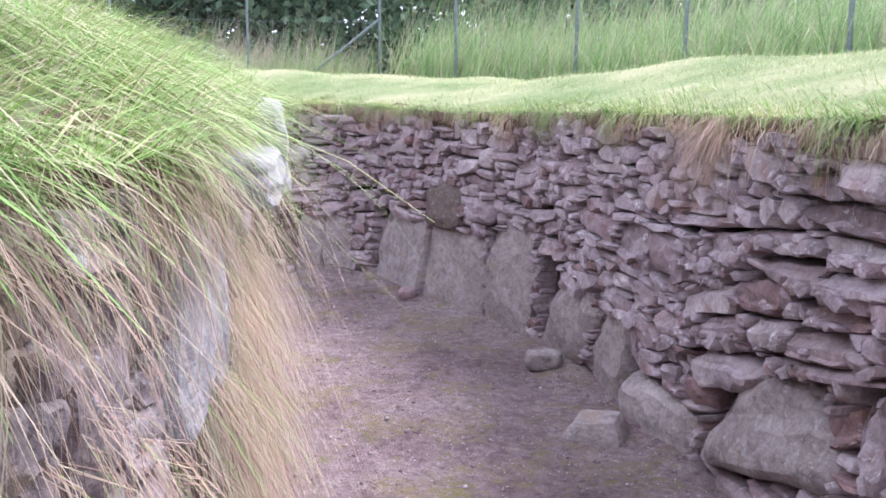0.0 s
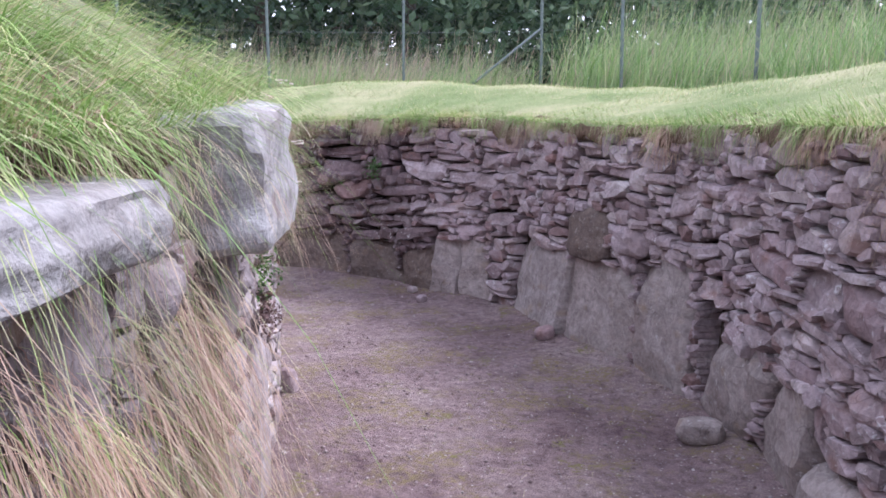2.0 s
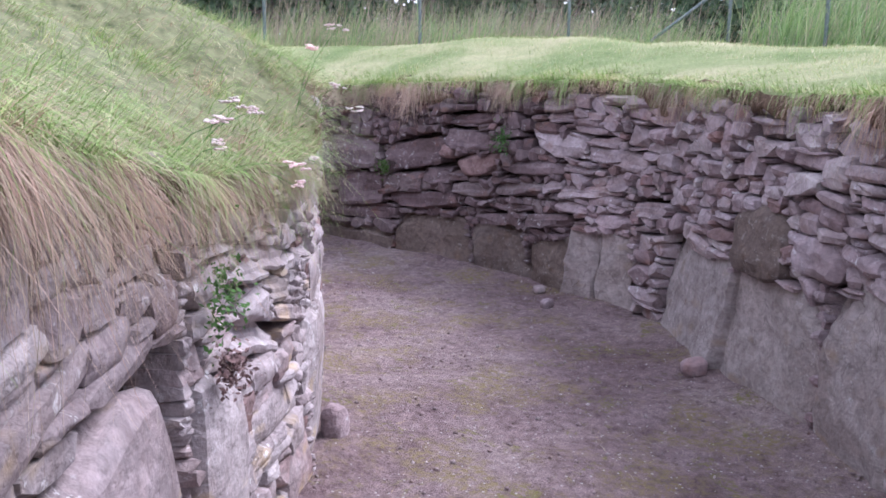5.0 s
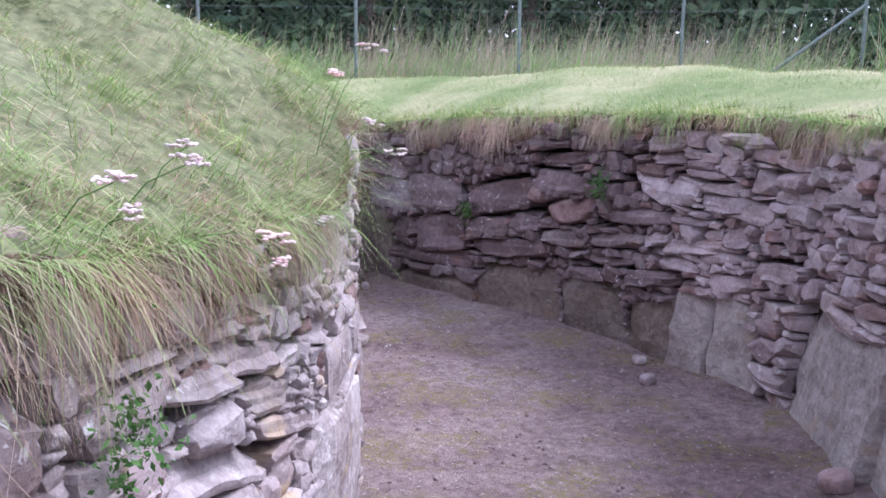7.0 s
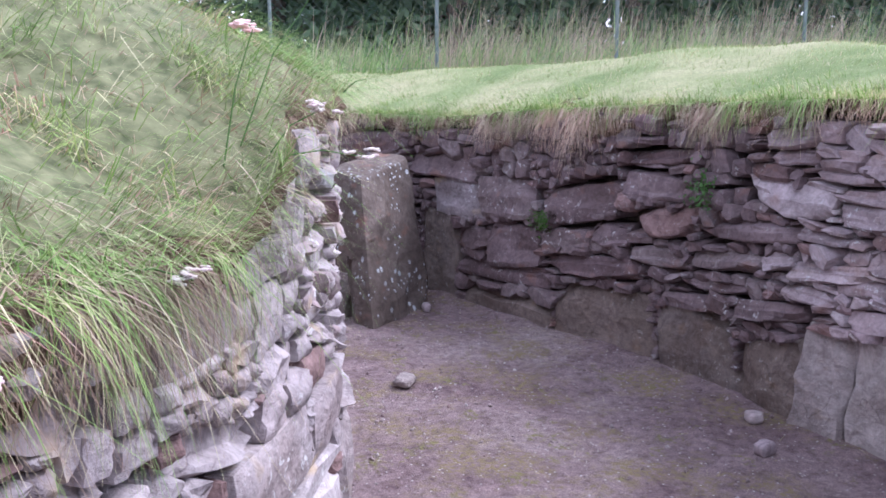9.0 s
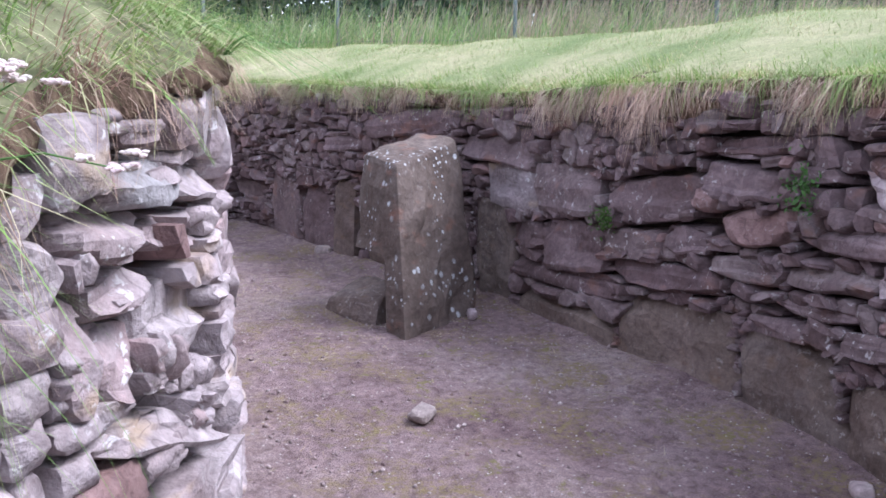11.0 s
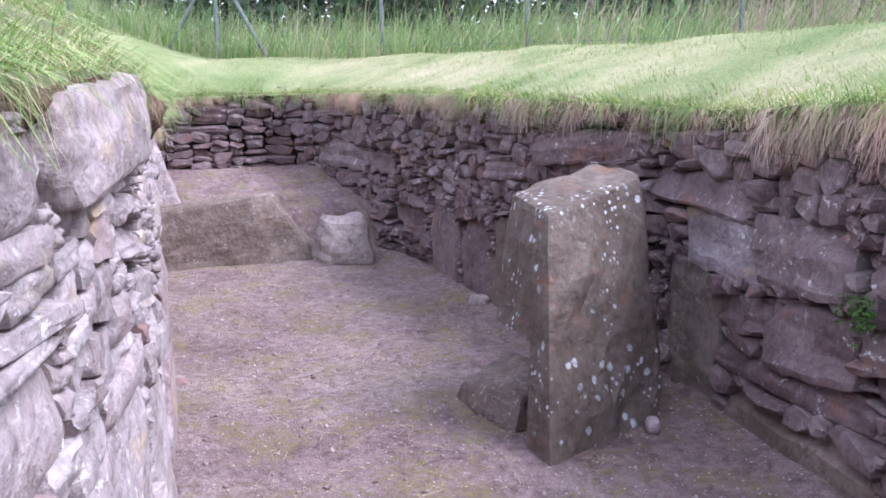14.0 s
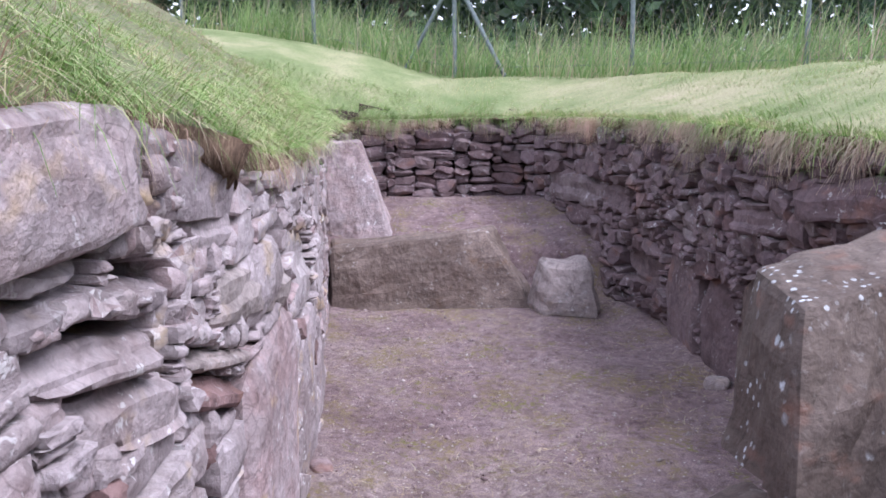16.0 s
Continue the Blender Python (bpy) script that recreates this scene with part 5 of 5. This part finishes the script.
# shaggy turf where the mound meets the end wall
q = np.c_[rand(-11.2, -9.7, 5000), rand(5.0, 6.6, 5000)]
q = q[~in_passage(q)]
k = len(q)
shag = [blades(np.c_[q, ground_height(q)[0] - 0.02], wind(k, 2.0) + np.array((0.2, 0.6)), rand(0.08, 0.24, k), rand(0.003, 0.006, k), rand(0.4, 0.95, k), rand(0.4, 1.0, k), 3)]
grass("shaggy_grass", M_GREEN, shag, None, "long unmown grass at the end of the mound")
# broad fresh blades at the bend of the inner wall
s, d, r, out = along(inner, mound_height, 10.1, 10.6, -0.03, 0.08, 55)
k = len(r)
broad = [blades(r, out + wind(k, 0.9) * 0.6, rand(0.12, 0.26, k), rand(0.004, 0.007, k), rand(0.5, 0.9, k), rand(0.6, 1.1, k), 6)]
grass("broad_green_blades", M_FERN, broad, None, "broad fresh green blades arching over the wall bend")

# ---- fence: steel posts, line wires, braces ----
POSTS = [(5.5, 6.2), (4.0, 7.8), (2.5, 9.5), (1.03, 11.3), (-0.4, 13.0), (-2.35, 14.2), (-3.93, 15.3), (-5.6, 13.75), (-7.1, 12.4), (-8.65, 11.05), (-10.1, 9.7), (-11.25, 8.6), (-12.15, 7.05), (-13.2, 5.6), (-14.2, 4.0)]
post_z = ground_height(np.array(POSTS))[0]


def rod(a, b, r, sides=8):
    """A round bar between two points."""
    bm = bmesh.new()
    a, b = Vector(a), Vector(b)
    m = Matrix.Translation((a + b) / 2) @ (b - a).to_track_quat("Z", "Y").to_matrix().to_4x4()
    bmesh.ops.create_cone(bm, cap_ends=True, segments=sides, radius1=r, radius2=r, depth=(b - a).length, matrix=m)
    return bm


fence = new("wire_fence")
fence.location = (POSTS[6][0], POSTS[6][1], post_z[6])
tagged(fence, "tall wire mesh fence on slim grey steel posts", "fence")
base = Matrix.Translation(fence.location).inverted()


def fence_part(name, bm, mat, label=""):
    bm.transform(base)
    return part(name, bm, mat, fence, label)


for i, ((x, y), z) in enumerate(zip(POSTS, post_z)):
    lean = 0.02 * math.sin(i * 2.1)
    fence_part("post", rod((x, y, z - 0.2), (x + lean, y, z + 1.9), 0.022 if i > 6 else 0.026), M_STEEL)
for x, y, z, ends in ((-3.93, 15.3, post_z[6], ((-5.0, 14.3),)), (-12.15, 7.05, post_z[12], ((-11.95, 7.55), (-12.4, 6.55)))):
    for ex, ey in ends:
        ez = float(ground_height(np.array([(ex, ey)]))[0][0])
        fence_part("brace", rod((x, y, z + 1.0), (ex, ey, ez - 0.05), 0.022), M_STEEL)
for zz in (0.1, 0.95, 1.75):
    for i in range(len(POSTS) - 1):
        fence_part("line_wire", rod((*POSTS[i], post_z[i] + zz), (*POSTS[i + 1], post_z[i + 1] + zz), 0.002, 4), M_STEEL)
for i in range(len(POSTS) - 1):
    a, b = np.array((*POSTS[i], post_z[i])), np.array((*POSTS[i + 1], post_z[i + 1]))
    length = np.hypot(*(b - a)[:2])
    u, side, hgt, step = (b - a) / length, np.array([0, 0, 1.0]), 1.65, 0.085
    vs = []
    for sgn in (1, -1):
        for c in np.arange(-hgt, length + hgt, step):
            lo, hi = (max(c, 0), min(c + hgt, length)) if sgn > 0 else (max(c - hgt, 0), min(c, length))
            if hi - lo < 0.02:
                continue
            z0, z1 = ((lo - c), (hi - c)) if sgn > 0 else ((c - lo), (c - hi))
            p0, p1 = a + u * lo + side * (0.08 + z0), a + u * hi + side * (0.08 + z1)
            vs += [p0 - side * 0.0012, p1 - side * 0.0012, p1 + side * 0.0012, p0 + side * 0.0012]
    vs = np.array(vs) - np.array(fence.location)
    f = np.arange(len(vs))
    net = placed("wire_mesh", mesh_from("wire_mesh", vs, np.full(len(vs) // 4, 4), f), M_STEEL, fence)

# ---- tall rank grass and weeds beyond the fence ----
n = 60000
seg = np.random.randint(0, len(POSTS) - 1, n)
pp = np.array(POSTS)
u = np.random.rand(n)[:, None]
tang = pp[seg + 1] - pp[seg]
tang /= np.linalg.norm(tang, axis=1, keepdims=True)
away = np.c_[tang[:, 1], -tang[:, 0]]
q = pp[seg] * (1 - u) + pp[seg + 1] * u + away * (rand(-0.15, 3.6, n) ** 1.0)[:, None]
east = smoothstep(q[:, 0], -4.6, -3.2)
thin = 0.45 + 0.55 * clumpy(q[:, 0], q[:, 1], 71, 1.6, -0.6, 0.5)
ok = np.random.rand(n) < np.maximum(thin, east)
q, east = q[ok], east[ok]
n = len(q)
zz = ground_height(q)[0]
tall = rand(0.7, 1.4, n) * (0.85 + 0.55 * east) * (0.8 + 0.5 * clumpy(q[:, 0], q[:, 1], 73, 1.0, -0.6, 0.7))
west = smoothstep(-q[:, 0], 8.5, 10.5)
tall = tall * (1 - 0.3 * west)
half = np.random.rand(n) < 0.45 + 0.48 * np.maximum(np.maximum(east, west), clumpy(q[:, 0], q[:, 1], 75, 2.2))
grass("tall_grass", M_TALL, [blades(np.c_[q, zz - 0.02][half], wind(half.sum(), 1.0), tall[half], rand(0.006, 0.014, half.sum()), rand(0.1, 0.65, half.sum()), rand(0.1, 0.75, half.sum()), 3)], None, "tall rank green grass behind the wire fence")
rest = ~half
k = rest.sum()
grass("tall_dry_grass", M_SEED, [blades(np.c_[q, zz - 0.02][rest], wind(k, 1.0), tall[rest] * rand(0.8, 1.15, k), rand(0.005, 0.010, k), rand(0.05, 0.45, k), rand(0.0, 0.4, k), 3)], None, "pale flowering grass stems behind the wire fence")


# ---- trees ----
def tree(x, y, h, spread, seed, low=0.12, leaves=5200, size=0.14):
    """A tapered trunk with limbs and a ragged crown of small leaves."""
    r = np.random.RandomState(seed)
    z0 = float(ground_height(np.array([(x, y)]))[0][0]) - 0.1
    top = new("tree")
    top.location = (x, y, z0)
    bm = bmesh.new()
    def limb(a, b, r0, r1):
        a, b = Vector(a), Vector(b)
        m = Matrix.Translation((a + b) / 2) @ (b - a).to_track_quat("Z", "Y").to_matrix().to_4x4()
        bmesh.ops.create_cone(bm, cap_ends=True, segments=8, radius1=r0, radius2=r1, depth=(b - a).length, matrix=m)
    bend = [Vector((r.uniform(-0.15, 0.15) * k, r.uniform(-0.15, 0.15) * k, h * 0.92 * k / 5)) for k in range(6)]
    for k in range(5):
        limb(bend[k], bend[k + 1], 0.17 * h / 7 * (1 - 0.17 * k), 0.17 * h / 7 * (1 - 0.17 * (k + 1)))
    tips = []
    for k in range(22):
        f = r.uniform(low, 0.95)
        a, l = r.uniform(0, 6.28), spread * (1.12 - f) * r.uniform(0.6, 1.1) + 0.3
        root = bend[min(int(f * 5), 4)].lerp(bend[min(int(f * 5) + 1, 5)], f * 5 % 1)
        tip = root + Vector((math.cos(a) * l, math.sin(a) * l, r.uniform(-0.15, 0.45) * l))
        limb(root, tip, 0.04 * h / 7, 0.012)
        tips.append((root, tip))
    part("trunk", bm, M_BARK, top)
    n = leaves
    pick = r.randint(0, len(tips), n)
    ro, ti = np.array([t[0] for t in tips])[pick], np.array([t[1] for t in tips])[pick]
    f = r.uniform(0.25, 1.1, n)[:, None]
    c = ro + (ti - ro) * f + r.normal(0, 1, (n, 3)) * np.array([0.26, 0.26, 0.2]) * h / 7 * (0.6 + f * 0.6)
    c[:, 2] = np.maximum(c[:, 2], 0.15)
    a, b = r.normal(0, 1, (n, 3)), r.normal(0, 1, (n, 3))
    a /= np.linalg.norm(a, axis=1, keepdims=True)
    b -= a * (a * b).sum(1, keepdims=True)
    b /= np.linalg.norm(b, axis=1, keepdims=True)
    l = r.uniform(0.6, 1.3, n)[:, None] * size
    v = np.stack([c - a * l, c - b * l * 0.45, c + a * l, c + b * l * 0.45], 1).reshape(-1, 3)
    me = mesh_from("crown", v, np.full(n, 4), np.arange(4 * n))
    placed("crown", me, M_LEAF, top)
    return tagged(top, "dark leafy tree behind the wire fence", "tree", "trees behind the fence")


TREES = [(-16.5, 3.0, 7, 2.4), (-17.5, 6.8, 8, 2.6), (-16.0, 9.8, 7, 2.4), (-14.6, 12.4, 7.5, 2.5), (-12.2, 14.6, 7, 2.4), (-10.3, 17.0, 8, 2.6), (-7.9, 18.6, 7, 2.4), (-5.6, 21.5, 8, 2.4), (-2.6, 24.0, 7.5, 2.2), (0.6, 23.0, 7, 2.0), (4.0, 20.5, 7, 2.2), (7.5, 17.0, 7.5, 2.4), (-20, 12, 9, 3), (-14.5, 19.5, 9, 3), (-9.5, 23, 9, 3), (-22, 0, 9, 3), (10, 11, 8, 2.6)]
for i, (x, y, h, sp) in enumerate(TREES):
    tree(x, y, h, sp, 500 + i, 0.04 if i % 3 else 0.15, 11500, 0.13)

# shrubs and bramble under the trees, as one unbroken growth
n = 120000
a = rand(radians(20), radians(200), n)
d = rand(13.8, 20.5, n)
q = np.c_[-3 + np.cos(a) * d, 3.5 + np.sin(a) * d]
ok = np.random.rand(n) < 0.35 + 0.65 * clumpy(q[:, 0], q[:, 1], 81, 2.0)
q = q[ok]
n = len(q)
c = np.c_[q, ground_height(q)[0] + np.random.rand(n) ** 1.1 * (2.2 + 1.9 * clumpy(q[:, 0], q[:, 1], 83, 2.4))]
a3, b3 = np.random.normal(0, 1, (n, 3)), np.random.normal(0, 1, (n, 3))
a3 /= np.linalg.norm(a3, axis=1, keepdims=True)
b3 -= a3 * (a3 * b3).sum(1, keepdims=True)
b3 /= np.linalg.norm(b3, axis=1, keepdims=True)
l = rand(0.07, 0.165, n)[:, None]
v = np.stack([c - a3 * l, c - b3 * l * 0.5, c + a3 * l, c + b3 * l * 0.5], 1).reshape(-1, 3)
under = placed("undergrowth", mesh_from("undergrowth", v, np.full(n, 4), np.arange(4 * n)), M_LEAF)
tagged(under, "dark tangled undergrowth below the trees", "undergrowth", kind="stuff")


# ---- flowers and small plants on the walls ----
def flower(s, d, rise, reach, seed, name="yarrow"):
    """A stem with a flat head of tiny pale florets, leaning out over the wall."""
    r = random.Random(seed)
    p, nn = inner.at(s), inner.normal(s)
    z = float(mound_height(p[0], p[1], s, max(d, 0)))
    top = new(name)
    top.location = (p[0] + nn[0] * d, p[1] + nn[1] * d, z - 0.02)
    tip = Vector((-nn[0] * reach + r.uniform(-0.05, 0.05), -nn[1] * reach + r.uniform(-0.05, 0.05), rise))
    knee = Vector((tip.x * 0.5, tip.y * 0.5, rise * 0.6 + 0.012))
    bm = bmesh.new()
    for a, b, w in ((Vector((0, 0, 0)), knee, 0.0016), (knee, tip, 0.0012)):
        m = Matrix.Translation((a + b) / 2) @ (b - a).to_track_quat("Z", "Y").to_matrix().to_4x4()
        bmesh.ops.create_cone(bm, segments=5, radius1=w, radius2=w * 0.8, depth=(b - a).length, matrix=m)
    part("stem", bm, M_FERN, top)
    bm = bmesh.new()
    lobes = [Vector((r.uniform(-0.03, 0.03), r.uniform(-0.03, 0.03), r.uniform(-0.01, 0.01))) for _ in range(5)]
    for k in range(42):
        a, q = r.uniform(0, 6.28), 0.014 * math.sqrt(r.random())
        m = Matrix.Translation(tip + lobes[k % 5] + Vector((math.cos(a) * q, math.sin(a) * q, 0.006 + r.uniform(-0.003, 0.003)))) @ Matrix.Diagonal((1, 1, 0.5, 1))
        bmesh.ops.create_icosphere(bm, subdivisions=1, radius=r.uniform(0.004, 0.0068), matrix=m)
    part("flower_head", bm, M_PETAL, top)
    return tagged(top, "pale pink yarrow leaning over the inner wall", "flower", "yarrow on the inner wall")


for i, (s, d, rise, reach) in enumerate([(8.12, 0.06, 0.10, 0.12), (8.2, 0.04, 0.06, 0.10), (8.32, 0.08, 0.12, 0.12), (8.45, 0.1, 0.13, 0.12), (8.5, 0.02, 0.0, 0.12), (8.58, 0.0, -0.04, 0.12), (8.95, 0.02, -0.02, 0.10), (9.35, 0.06, 0.26, 0.10), (9.42, 0.06, 0.30, 0.12), (9.45, 0.02, 0.10, 0.14), (9.5, 0.0, 0.0, 0.16)]):
    flower(s, d, rise, reach, 900 + i)


def wall_plant(line, s, z, size, seed, mat, label):
    """A small leafy plant rooted in a joint of the wall."""
    r = np.random.RandomState(seed)
    p, nn = line.at(s), line.normal(s)
    c0 = np.array([p[0] - nn[0] * 0.04, p[1] - nn[1] * 0.04, z])
    n = 260
    t = np.array([-nn[1], nn[0]])
    c = c0 + np.c_[r.normal(0, size, n)[:, None] * t + (-nn) * np.abs(r.normal(0, 0.035, n))[:, None], r.normal(0, size * 1.1, n)]
    a, b = r.normal(0, 1, (n, 3)), r.normal(0, 1, (n, 3))
    a /= np.linalg.norm(a, axis=1, keepdims=True)
    b -= a * (a * b).sum(1, keepdims=True)
    b /= np.linalg.norm(b, axis=1, keepdims=True)
    l = r.uniform(0.005, 0.013, n)[:, None]
    v = np.stack([c - a * l, c - b * l * 0.5, c + a * l, c + b * l * 0.5], 1).reshape(-1, 3)
    ob = placed("wall_plant", mesh_from("wall_plant", v, np.full(n, 4), np.arange(4 * n)), mat)
    return tagged(ob, label, "plant", kind="stuff")


wall_plant(inner, 8.12, 0.93, 0.05, 1, M_FERN, "small leafy weed rooted in the inner wall")
wall_plant(inner, 8.16, 0.74, 0.03, 2, M_RED, "reddish herb stem hanging from the inner wall")
wall_plant(outer, 13.72, 0.95, 0.04, 3, M_FERN, "small fern rooted in the outer wall")
wall_plant(outer, 14.95, 0.66, 0.03, 4, M_MOSS, "bright moss cushion in a wall joint")
